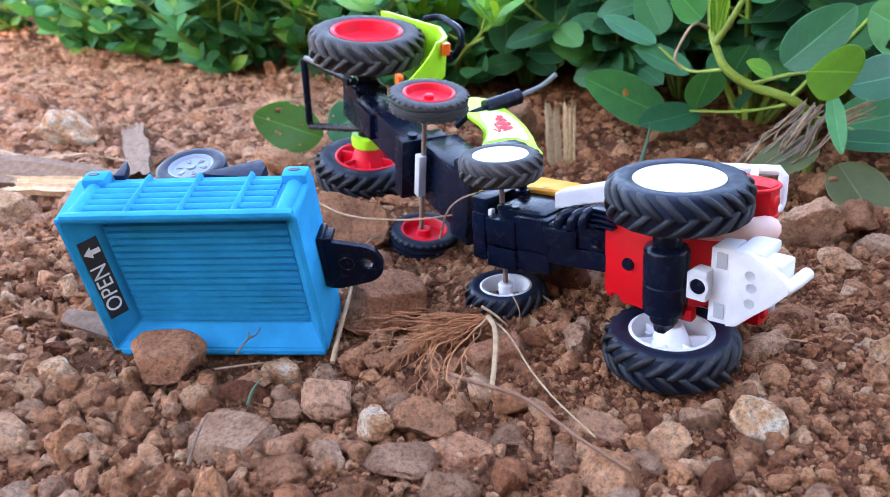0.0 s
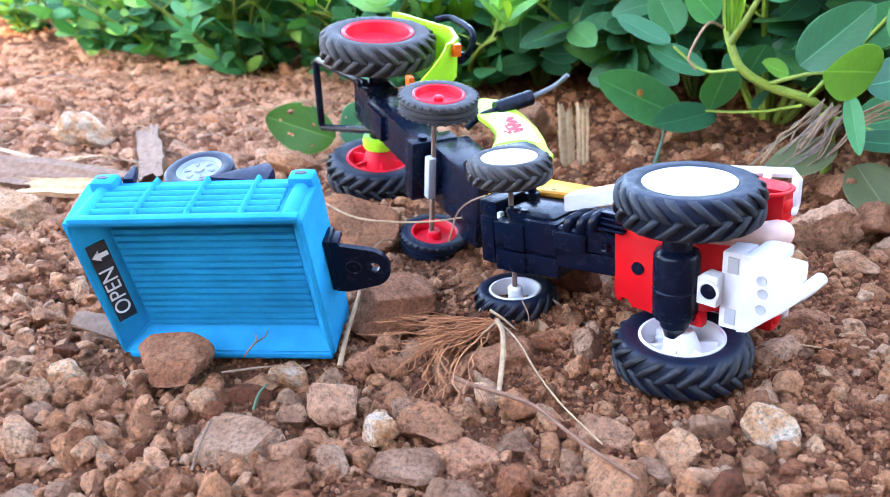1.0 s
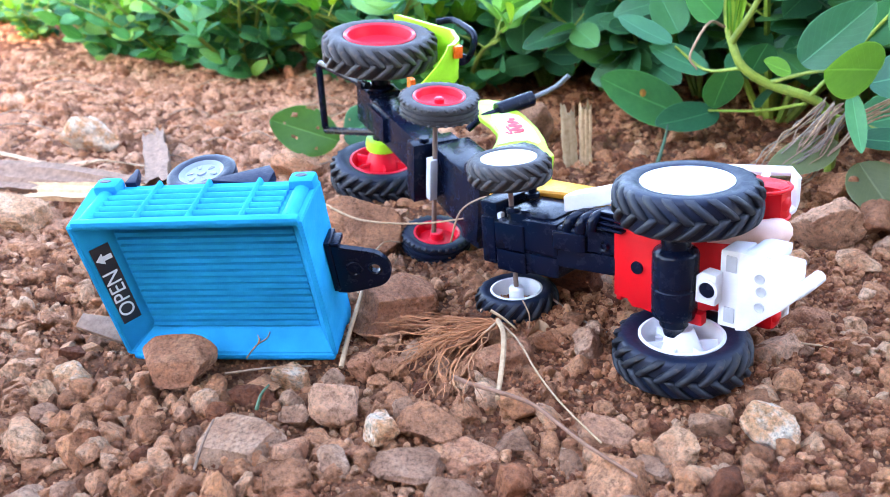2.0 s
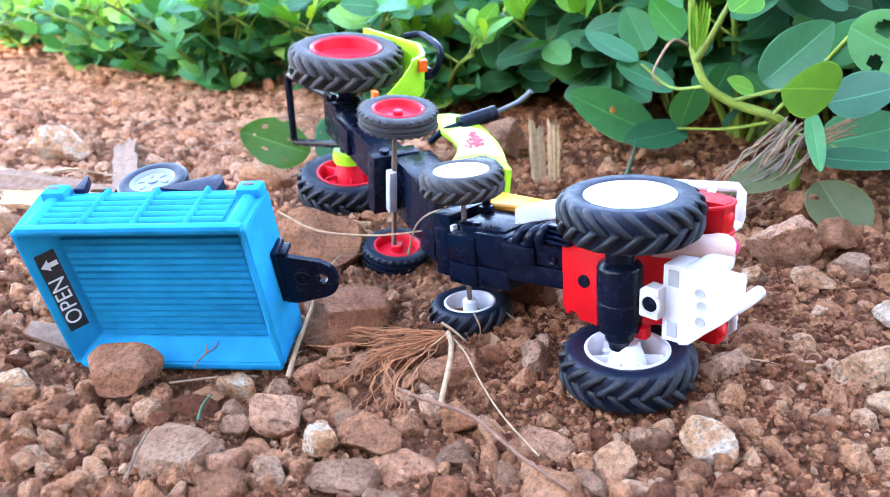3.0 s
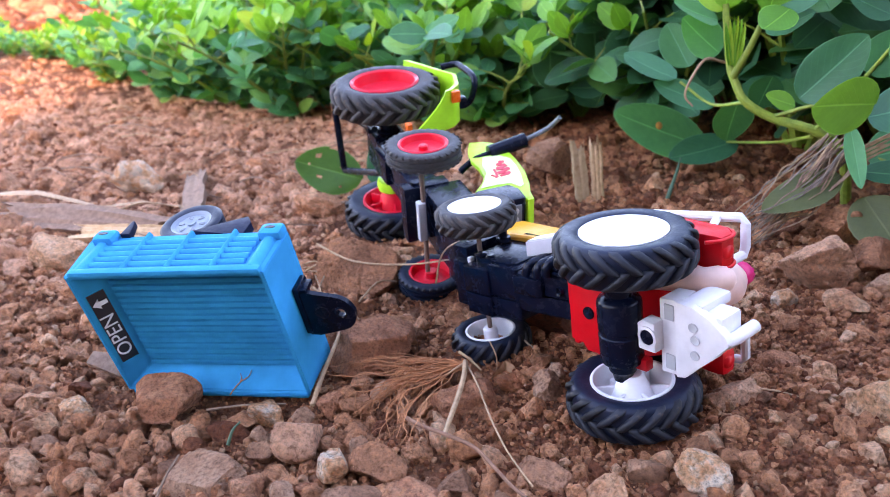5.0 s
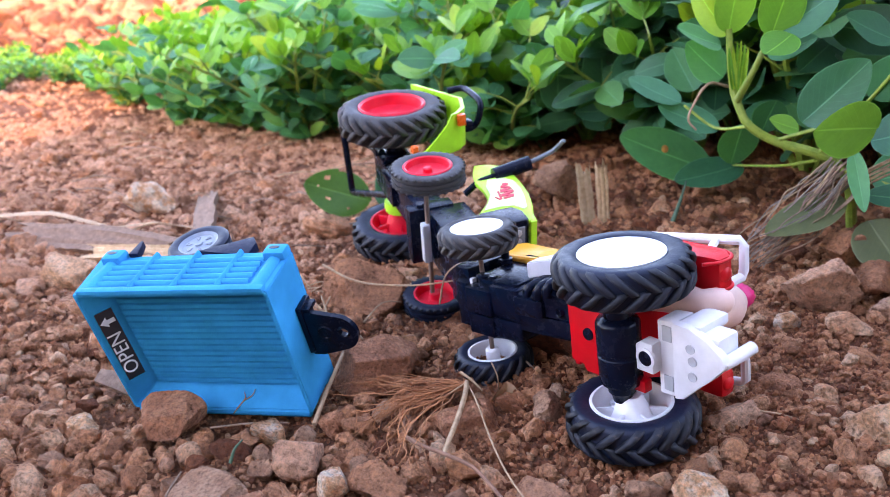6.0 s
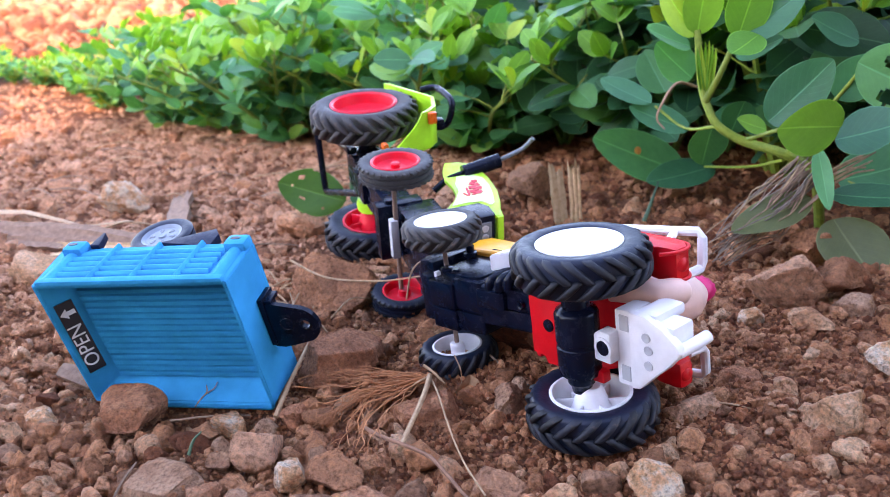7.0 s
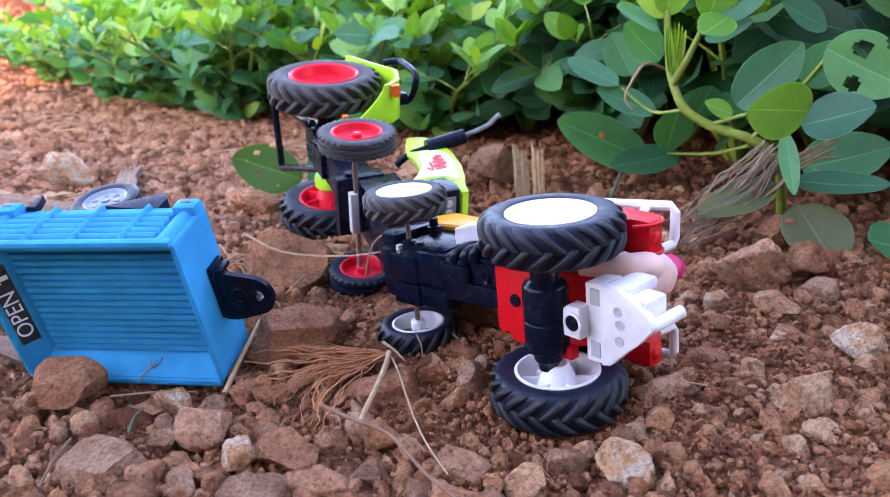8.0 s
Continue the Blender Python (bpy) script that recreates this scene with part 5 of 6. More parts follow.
bar = part("drawbar", bm, BLACK, trailer, "black plastic drawbar with a pin hole")
bm = bmesh.new()
lathe(bm, [(0.0024, 0.0002), (0.0028, 0.0006), (0.0034, 0.0002), (0.0034, -0.0006), (0.0024, -0.0006)], 24)
part("pin_eye", bm, BLACK, bar, "", pose(0.1300, 0.0002, 0.0153, 90, 0, 0))
bm = bmesh.new()
lathe(bm, [(0.0031, 0.0), (0.0035, 0.0004), (0.0039, 0.0), (0.0039, -0.0004), (0.0031, -0.0004)], 24)
part("mould_ring", bm, BLACK, bar, "", pose(0.1202, 0.0001, 0.0153, 90, 0, 0))
# underframe and wheels
bm = bmesh.new()
box(bm, (0.048, 0, -0.0050), (0.070, 0.040, 0.0090), 0.0010)
tube(bm, [(0.043, -0.030, -0.020), (0.043, 0.030, -0.020)], 0.0020, 10)
prism(bm, [(0.036, 0.0), (0.050, 0.0), (0.046, -0.022), (0.040, -0.022)], -0.020, 0.020, "xzy", 0.0008)
part("underframe", bm, BLACK, trailer)
for s in (1, -1):
    bm = bmesh.new()
    prism(bm, [(0.0160, 0.001), (0.0215, 0.001), (0.0200, -0.0050), (0.0178, -0.0110), (0.0164, -0.0110)], s * 0.037, s * 0.0410, "xzy", 0.0005)
    part("bracket", bm, NAVY, trailer)
    bm = bmesh.new()
    prism(bm, [(0.0530, -0.004), (0.0840, 0.001), (0.0840, -0.0100), (0.0800, -0.0155)], s * 0.033, s * 0.038, "xzy", 0.0005)
    part("mudflap", bm, NAVY, trailer)
    hub = new("wheel")
    hub.parent = trailer
    hub.matrix_basis = pose(0.0425, s * 0.0290, -0.0205, 0, 0, 0 if s > 0 else 180)
    part("tyre", tyre_mesh(0.0172, 0.0108, 0.0085, 0.0006, "rib"), RUBBER, hub)
    bm = bmesh.new()
    lathe(bm, [(0, 0.0030), (0.0020, 0.0032), (0.0024, 0.0024), (0.0088, 0.0022), (0.0097, 0.0030), (0.0108, 0.0036), (0.0112, 0.0030), (0.0112, -0.0036), (0, -0.0036)], 36)
    r = part("rim", bm, RIM, hub, "silver six-spoke rim")
    # solid dark pieces; shade in the rim's gaps is put into their colour
    for k in range(6):
        a = k * math.pi / 3
        bm = bmesh.new()
        prism(bm, [(0.0042, -0.0005), (0.0072, -0.0013), (0.0076, 0.0), (0.0072, 0.0013), (0.0042, 0.0005)], 0.0018, 0.0026, "xzy", 0.0002)
        part("slot", bm, GLASSY, r, "dark grey piece for the shaded gap between spokes", Matrix.Rotation(a, 4, "Y"))


# ---- peanut plants ----
def blade(length, width, along, across, fold=0.25, curl=0.12, wave=0.0, shape=0.95, seed=0):
    """Points, faces and blade coordinates of one obovate leaflet from its stalk (origin) along +y, upper side +z."""
    v, uv = [], []
    for i in range(along + 1):
        t = 0.5 - 0.5 * math.cos(math.pi * i / along)
        w = width * 0.5 * (math.sin(math.pi * t ** shape) ** 0.58 if 0 < t < 1 else 0.0)
        w = max(w, width * 0.02)
        for j in range(across + 1):
            s = 2 * j / across - 1
            z = abs(s) * w * fold - curl * length * t * t + wave * length * math.sin(7 * t + 2 * s + seed) * abs(s)
            v.append((s * w, t * length, z))
            uv.append((s * 0.5, t))
    n = across + 1
    f = [(i * n + j, i * n + j + 1, (i + 1) * n + j + 1, (i + 1) * n + j) for i in range(along) for j in range(across)]
    return np.array(v), np.array(f), np.array(uv)


def leaf_mesh(name, v, f, uv, material):
    me = mesh_from(name, v, f, material)
    layer = me.uv_layers.new(name="UVMap")
    layer.data.foreach_set("uv", uv[f.ravel()].astype(np.float32).ravel())
    return me


def frame_of(base, tip, normal=(-0.15, -0.75, 0.65), roll=0.0):
    """Rotation whose y runs from base to tip and whose z leans to normal."""
    y = (Vector(tip) - Vector(base)).normalized()
    z = Vector(normal)
    z = (z - y * z.dot(y)).normalized()
    x = y.cross(z)
    m = Matrix((x, y, z)).transposed().to_4x4()
    return Matrix.Translation(base) @ m @ Matrix.Rotation(radians(roll), 4, "Y")


class Sheaf:
    """Collects leaflets and stalks of one plant into arrays."""

    def __init__(self):
        self.v, self.f, self.uv, self.n = [], [], [], 0

    def add(self, v, f, uv, m):
        a = np.array(m)
        self.v.append(v @ a[:3, :3].T + a[:3, 3])
        self.f.append(f + self.n)
        self.uv.append(uv)
        self.n += len(v)

    def mesh(self, name, material):
        return leaf_mesh(name, np.concatenate(self.v), np.concatenate(self.f), np.concatenate(self.uv), material)


def make_plant(seed, height, stems, low=True, blades=LEAF, parent_name="peanut_plant"):
    """A bushy peanut plant: arching stems, stalks with two pairs of oval leaflets, brighter young leaves on top."""
    rng = random.Random(seed)
    plant = thing(parent_name, "bushy green peanut plant with oval leaflets", "plant", None, "rows of peanut plants")
    old, young = Sheaf(), Sheaf()
    bm = bmesh.new()
    for s in range(stems):
        az = 2 * math.pi * (s + rng.uniform(-0.3, 0.3)) / stems
        lean = rng.uniform(0.15, 0.9) if s % 3 or not low else rng.uniform(1.0, 1.35)
        ln = height * rng.uniform(0.75, 1.1)
        pts = [Vector((0, 0, -0.005))]
        for k in range(1, 5):
            t = k / 4
            r = ln * lean * 0.75 * t
            pts.append(Vector((r * math.cos(az + 0.2 * t), r * math.sin(az + 0.2 * t), ln * (t - 0.25 * lean * t * t) * 0.95)))
        line = glide(pts, 3)
        tube(bm, line, 0.0032, 5, 0.0014)
        nodes = 10 if low else 8
        for k in range(nodes):
            first = 0.10 if low else 0.34
            t = first + (1 - first) * k / (nodes - 1)
            p = line[min(len(line) - 1, int(t * (len(line) - 1)))]
            a = az + k * 2.4 + rng.uniform(-0.5, 0.5)
            rise = rng.uniform(0.2, 0.9) if k < nodes - 1 else 1.4
            stalk = rng.uniform(0.025, 0.050) * (1 if k < nodes - 1 else 0.6)
            d = Vector((math.cos(a), math.sin(a), rise)).normalized()
            q = p + d * stalk
            tube(bm, [p, p + d * stalk * 0.5 + Vector((0, 0, 0.002)), q], 0.0011, 4, 0.0007)
            flat = Vector((d.x, d.y, 0.15)).normalized()
            across = Vector((-flat.y, flat.x, 0))
            sheaf = young if (k == nodes - 1 or (k >= nodes - (4 if low else 3) and rng.random() < (0.6 if low else 0.45))) else old
            scale = rng.uniform(0.75, 1.15) * (0.72 if sheaf is young else 1.0)
            for pair, fwd in ((0, 0.45), (1, 1.0)):
                root = p + d * stalk * (0.78 if pair == 0 else 1.0)
                for side in (-1, 1):
                    out = (across * side * (1.0 if pair == 0 else 0.72) + flat * (0.35 if pair == 0 else 0.9) + Vector((0, 0, rng.uniform(0.5, 1.6) if sheaf is young else rng.uniform(-0.15, 0.95) if low else rng.uniform(-0.35, 0.30)))).normalized()
                    length = (rng.uniform(0.031, 0.049) if low else rng.uniform(0.036, 0.054)) * scale
                    v, f, uv = blade(length, length * (rng.uniform(0.46, 0.60) if low else rng.uniform(0.54, 0.66)), 6, 2, rng.uniform(0.1, 0.35), rng.uniform(0.02, 0.2))
                    rad = Vector((root.x, root.y, 0))
                    rad = rad.normalized() if rad.length > 0.01 else Vector((0, 0, 0))
                    n = rad * rng.uniform(0.3, 1.3) + Vector((rng.uniform(-0.5, 0.5), rng.uniform(-0.5, 0.5), 0.75))
                    sheaf.add(v, f, uv, frame_of(root, root + out, n))
    part("stem", bm, STEM, plant, "pale green stems and leaf stalks")
    for name, sheaf, material in (("crown", old, blades), ("young_leaves", young, YOUNG)):
        o = new(name, sheaf.mesh(name, material))
        o.parent = plant
    return plant


VARIANTS = [make_plant(40 + k, h, s) for k, (h, s) in enumerate(((0.20, 9), (0.23, 10), (0.18, 9), (0.25, 10), (0.21, 8)))]
TALL = [make_plant(60 + k, h, s, False, SHADELEAF) for k, (h, s) in enumerate(((0.22, 9), (0.25, 9), (0.23, 10)))]
# line along which the crop's edge runs, from beside the toys to the far field
EDGE = [(0.62, 0.50), (0.44, 0.62), (0.27, 0.74), (0.10, 0.85), (-0.06, 0.93), (-0.22, 0.98), (-0.42, 1.09), (-0.63, 1.22), (-0.86, 1.40), (-1.00, 1.56)]
prng = random.Random(5)
spots = []
for row in range(7):
    for k in range(len(EDGE) - 1):
        a, b = Vector(EDGE[k]), Vector(EDGE[k + 1])
        n = Vector((b.y - a.y, a.x - b.x)).normalized()
        if n.y < 0:
            n = -n
        for t in (0.1, 0.6):
            p = a.lerp(b, t + prng.uniform(-0.12, 0.12)) + n * (row * 0.19 + prng.uniform(-0.03, 0.03))
            spots.append((p.x, p.y, row, k))
for x, y in ((0.52, 0.50), (0.58, 0.40), (0.74, 0.42), (0.90, 0.40), (0.66, 0.24), (0.84, 0.24), (0.37, 0.67), (0.30, 0.70), (0.20, 0.76), (0.02, 0.88), (0.46, 0.54)):
    spots.append((x, y, 1, 0))
placed = set()
for i, (x, y, row, k) in enumerate(spots):
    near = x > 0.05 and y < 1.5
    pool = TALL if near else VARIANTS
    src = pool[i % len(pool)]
    if near and row == 0:
        x, y = x + 0.03, y + 0.05
    young_end = min(1.05, max(0.24, 0.92 + (x + 0.43) * 1.0))      # the far end of the field is lower
    if x < -0.9 and y > 2.35:
        continue
    s = prng.uniform(0.88, 1.10) * young_end * (0.85 if row == 0 else 1.0)
    m = pose(x, y, gz(x, y) - 0.012 * s, prng.uniform(-6, 6), prng.uniform(-6, 6), prng.uniform(0, 360))
    if src.name not in placed:
        placed.add(src.name)
        src.matrix_basis = m @ Matrix.Scale(s, 4)
        continue
    c = copy_thing(src, m)
    c.scale = (s, s, s)
for i in range(64):
    x = -0.86 - 0.018 * i + prng.uniform(-0.04, 0.04)
    y = 1.42 + 0.13 * (x + 1.0) + prng.uniform(-0.05, 0.26)
    c = copy_thing(VARIANTS[i % len(VARIANTS)], pose(x, y, gz(x, y), 0, 0, prng.uniform(0, 360)))
    s = prng.uniform(0.20, 0.31)
    c.scale = (s, s, s)

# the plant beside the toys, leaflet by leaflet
# scaled 1.06 about the camera's position, to fit the view from there
SCALED_FROM_CAMERA = pose(-0.0027, 0.0004, -0.0130) @ Matrix.Scale(1.06, 4)
hero = thing("peanut_plant", "low spreading peanut plant with large oval leaves", "plant", SCALED_FROM_CAMERA, "rows of peanut plants")
LEAFLETS = {}


def bitten(f, uv, bites):
    """Leaves out the blade's faces inside round holes (across, along, radius)."""
    mid = uv[f].mean(1)
    keep = np.ones(len(f), bool)
    for a, b, r in bites:
        keep &= ((mid[:, 0] - a) ** 2 + ((mid[:, 1] - b) * 1.3) ** 2) > r * r
    return f[keep]


def leaflet(base, tip, width, material, normal=(-0.15, -0.75, 0.65), curl=0.06, fold=0.16, label="", parent=None, shape=0.84, bites=()):
    length = (Vector(tip) - Vector(base)).length
    fine = 3 if bites else 1
    v, f, uv = blade(length, width, 12 * fine, 6 * fine, fold, curl, 0.012, shape, len(LEAFLETS))
    f = bitten(f, uv, bites)
    v[:, 2] += curl * v[:, 1] ** 2 / length
    v[:, 2] -= curl * 4 * v[:, 1] * (v[:, 1] - length) / length * -0.5
    o = new("leaf", leaf_mesh("leaf", v, f, uv, material))
    o.parent = parent or hero
    o.matrix_basis = frame_of(base, tip, normal)
    LEAFLETS[o.name] = o
    return tagged(o, label)


spot_leaf = leaflet((0.193, 0.620, 0.053), (0.117, 0.600, 0.087), 0.040, LEAF, (-0.1, -0.85, 0.5), label="dark green leaf with a brown spot")
leaflet((0.213, 0.600, 0.063), (0.157, 0.570, 0.058), 0.030, TEAL, (0.0, -0.6, 0.8))
leaflet((0.120, 0.700, 0.088), (0.084, 0.700, 0.087), 0.025, TEAL, (0, -0.7, 0.7))
leaflet((0.119, 0.700, 0.088), (0.162, 0.680, 0.089), 0.032, TEAL, (0, -0.7, 0.7))
leaflet((0.069, 0.750, 0.077), (0.069, 0.760, 0.130), 0.036, LEAF, (0, -1, 0.2))
leaflet((0.111, 0.720, 0.096), (0.107, 0.720, 0.152), 0.038, LEAF, (0, -1, 0.2))
leaflet((0.128, 0.700, 0.103), (0.142, 0.700, 0.145), 0.038, LEAF, (0, -1, 0.2))
leaflet((0.152, 0.540, 0.124), (0.118, 0.560, 0.139), 0.023, TEAL, (0.2, -0.6, 0.8))
leaflet((0.178, 0.530, 0.107), (0.137, 0.540, 0.122), 0.024, TEAL, (0, -0.6, 0.8))
leaflet((0.196, 0.540, 0.108), (0.195, 0.560, 0.074), 0.028, LEAF, (0, -0.95, 0.1))
leaflet((0.221, 0.500, 0.113), (0.202, 0.500, 0.120), 0.016, YOUNG, (0, -0.6, 0.8))
leaflet((0.213, 0.470, 0.124), (0.239, 0.450, 0.163), 0.031, TEAL, (-0.3, -0.85, 0.35), label="bluish green leaf with a pale edge")
leaflet((0.2435, 0.438, 0.127), (0.2040, 0.420, 0.130), 0.034, BRIGHT, (0, -1, -0.15), label="bright green leaf, underside showing", shape=0.8)
leaflet((0.246, 0.450, 0.117), (0.276, 0.430, 0.132), 0.031, TEAL, (0, -0.7, 0.7))
leaflet((0.237, 0.450, 0.112), (0.241, 0.430, 0.080), 0.011, LEAF, (-0.3, -1, 0))
leaflet((0.256, 0.470, 0.078), (0.298, 0.440, 0.085), 0.024, LEAF, (0, -0.5, 0.9))
leaflet((0.262, 0.480, 0.084), (0.310, 0.470, 0.101), 0.036, LEAF, (0, -0.7, 0.7))
leaflet((0.240, 0.460, 0.079), (0.188, 0.430, 0.066), 0.025, OLIVE, (0, -0.5, 0.85), label="olive ageing leaf lying low")
leaflet((0.252, 0.450, 0.068), (0.268, 0.418, 0.042), 0.044, OLIVE, (0, -0.5, 0.9), label="large brownish green leaf lying low")
leaflet((0.262, 0.476, 0.158), (0.306, 0.462, 0.138), 0.042, LEAF, (0, -0.9, 0.4), label="leaf with round holes eaten in it", bites=((-0.22, 0.36, 0.13), (0.30, 0.46, 0.12), (-0.5, 0.62, 0.10)))
leaflet((0.257, 0.490, 0.135), (0.275, 0.480, 0.161), 0.026, LEAF, (0, -0.8, 0.5))
leaflet((0.207, 0.490, 0.174), (0.187, 0.470, 0.165), 0.022, YOUNG, (0, -0.6, 0.8))
leaflet((0.270, 0.500, 0.168), (0.240, 0.500, 0.183), 0.027, TEAL, (0, -0.6, 0.8))
leaflet((0.311, 0.430, 0.050), (0.282, 0.420, 0.058), 0.030, LEAF, (0, -0.6, 0.8))
leaflet((0.175, 0.520, 0.144), (0.150, 0.520, 0.167), 0.028, LEAF, (0.1, -0.8, 0.5))
leaflet((0.168, 0.580, 0.125), (0.153, 0.600, 0.154), 0.029, TEAL, (0, -0.85, 0.4))
leaflet((0.211, 0.520, 0.128), (0.206, 0.530, 0.104), 0.023, TEAL, (0, -1, 0.1))
# taller shoots above
leaflet((0.176, 0.520, 0.172), (0.150, 0.515, 0.205), 0.026, YOUNG, (0.2, -0.8, 0.4))
leaflet((0.176, 0.520, 0.172), (0.180, 0.515, 0.215), 0.026, YOUNG, (0.1, -0.9, 0.3))
leaflet((0.197, 0.498, 0.172), (0.205, 0.490, 0.212), 0.027, YOUNG, (0, -0.95, 0.2))
leaflet((0.197, 0.498, 0.172), (0.232, 0.490, 0.200), 0.027, TEAL, (0, -0.7, 0.6))
leaflet((0.172, 0.520, 0.165), (0.142, 0.510, 0.178), 0.024, LEAF, (0, -0.5, 0.85))
leaflet((0.197, 0.500, 0.160), (0.222, 0.490, 0.172), 0.022, LEAF, (0, -0.5, 0.85))
# spot with a pale ring on the dark leaf
bm = bmesh.new()
lathe(bm, [(0, 0.0004), (0.0022, 0.0004), (0.0032, 0.0)], 14)
part("leaf_spot", bm, fibre("leaf_rust", (0.30, 0.10, 0.02), (0.55, 0.28, 0.05)), spot_leaf, "rust-brown spot", Matrix.Translation((0.002, 0.046, 0.0028)) @ pose(0, 0, 0, 90, 0, 0))
for name, pts, r, e in (("stem", [(0.272, 0.520, 0.030), (0.256, 0.500, 0.078), (0.236, 0.491, 0.097), (0.208, 0.500, 0.105), (0.191, 0.505, 0.115), (0.184, 0.510, 0.128), (0.180, 0.515, 0.142), (0.176, 0.520, 0.175)], 0.0036, 0.0022),
                        ("branch", [(0.183, 0.510, 0.130), (0.189, 0.502, 0.149), (0.197, 0.498, 0.174)], 0.0026, 0.0016),
                        ("leaf_stalk", [(0.232, 0.494, 0.094), (0.225, 0.550, 0.075), (0.200, 0.610, 0.060)], 0.0012, 0.0009),
                        ("leaf_stalk", [(0.208, 0.500, 0.106), (0.230, 0.480, 0.118), (0.246, 0.455, 0.120)], 0.0014, 0.0010),
                        ("leaf_stalk", [(0.191, 0.506, 0.114), (0.175, 0.530, 0.108), (0.155, 0.540, 0.122)], 0.0012, 0.0009),
                        ("leaf_stalk", [(0.240, 0.492, 0.090), (0.262, 0.484, 0.085), (0.275, 0.470, 0.082)], 0.0014, 0.0010),
                        ("leaf_stalk", [(0.232, 0.490, 0.100), (0.255, 0.490, 0.130), (0.268, 0.482, 0.155)], 0.0014, 0.0010)):
    bm = bmesh.new()
    tube(bm, glide(pts, 4), r, 10, e)
    part(name, bm, STEM, hero, "thick pale green stem" if name == "stem" else "")
# pointed sheaths round the growing tip
for k in range(6):
    a = -0.5 + 0.2 * k
    base = Vector((0.181 + 0.001 * k, 0.512, 0.134))
    leaflet(base, base + Vector((a * 0.007 - 0.003, -0.004, 0.036 - abs(a) * 0.010)), 0.0032, YOUNG, (0, -1, 0.1), 0.02, 0.4)
# dry sheath hanging from the stem
bm = bmesh.new()
tube(bm, glide([(0.176, 0.508, 0.140), (0.160, 0.490, 0.145), (0.150, 0.482, 0.132), (0.148, 0.480, 0.124), (0.153, 0.479, 0.118)], 4), 0.0011, 6, 0.0006)
part("dry_sheath", bm, STRAW, hero, "curled dry sheath")

DULL = leaf_material("dull_holed_leaf", (0.035, 0.11, 0.035), (0.06, 0.16, 0.05), (0.10, 0.18, 0.05))
# a fallen leaf and low leaves beside the green tractor
for base, tip, w, mat in (((-0.100, 0.640, 0.020), (-0.150, 0.610, 0.046), 0.042, DULL), ((-0.095, 0.640, 0.024), (-0.062, 0.615, 0.050), 0.036, TEAL)):
    v, f, uv = blade((Vector(tip) - Vector(base)).length, w, 36, 18, 0.12, 0.05, 0.02)
    f = bitten(f, uv, ((0.12, 0.35, 0.035), (-0.20, 0.62, 0.04), (0.28, 0.70, 0.05), (-0.32, 0.30, 0.03), (0.5, 0.52, 0.07), (0.05, 0.80, 0.03)))
    o = new("peanut_leaf", leaf_mesh("peanut_leaf", v, f, uv, mat))
    o.matrix_basis = frame_of(base, tip, (-0.1, -0.9, 0.4))
    tagged(o, "single broad green leaf resting on the soil", "leaf")


# ---- dry roots, straw and wood on the soil ----
GRASS = fibre("dull_grass", (0.04, 0.09, 0.05), (0.07, 0.14, 0.07), 0.6)
def strand(name, label, category, pts, r, material, r_end=None, steps=5):
    bm = bmesh.new()
    tube(bm, glide(pts, steps), r, 7, r_end)
    return tagged(part(name, bm, material), label, category)


tangle = thing("root_tangle", "tangle of thin orange-brown dry roots on the stones", "root")
trng = random.Random(3)
knot = Vector((0.0215, 0.3215, 0.0245))
ENDS = [(-0.0425, 0.3311, 0.0200), (-0.0349, 0.3242, 0.0180), (-0.0407, 0.3273, 0.0210), (-0.0265, 0.2811, 0.0180), (-0.0213, 0.2847, 0.0180), (-0.0119, 0.2654, 0.0170), (-0.0032, 0.2706, 0.0180), (-0.0300, 0.2839, 0.0160), (-0.0137, 0.3096, 0.0200), (-0.0197, 0.3160, 0.0220), (-0.0439, 0.3267, 0.0200), (-0.0057, 0.2672, 0.0170), (-0.0413, 0.3114, 0.0270), (-0.0462, 0.3013, 0.0270), (-0.0337, 0.2847, 0.0270), (0.0013, 0.2532, 0.0270), (0.0105, 0.2491, 0.0270)]
BENDS = [(-0.0097, 0.3209, 0.0255), (-0.0108, 0.3125, 0.0255), (-0.0123, 0.3166, 0.0255), (-0.0122, 0.2987, 0.0255), (-0.0091, 0.3066, 0.0255), (-0.0061, 0.2980, 0.0255), (-0.0057, 0.2990, 0.0255), (-0.0117, 0.2950, 0.0255), (0.0001, 0.3070, 0.0255), (-0.0042, 0.3191, 0.0255), (-0.0090, 0.3242, 0.0255), (-0.0060, 0.2879, 0.0255), (-0.0111, 0.3128, 0.0300), (-0.0131, 0.3027, 0.0300), (-0.0091, 0.2957, 0.0300), (0.0001, 0.2793, 0.0300), (0.0067, 0.2770, 0.0300)]
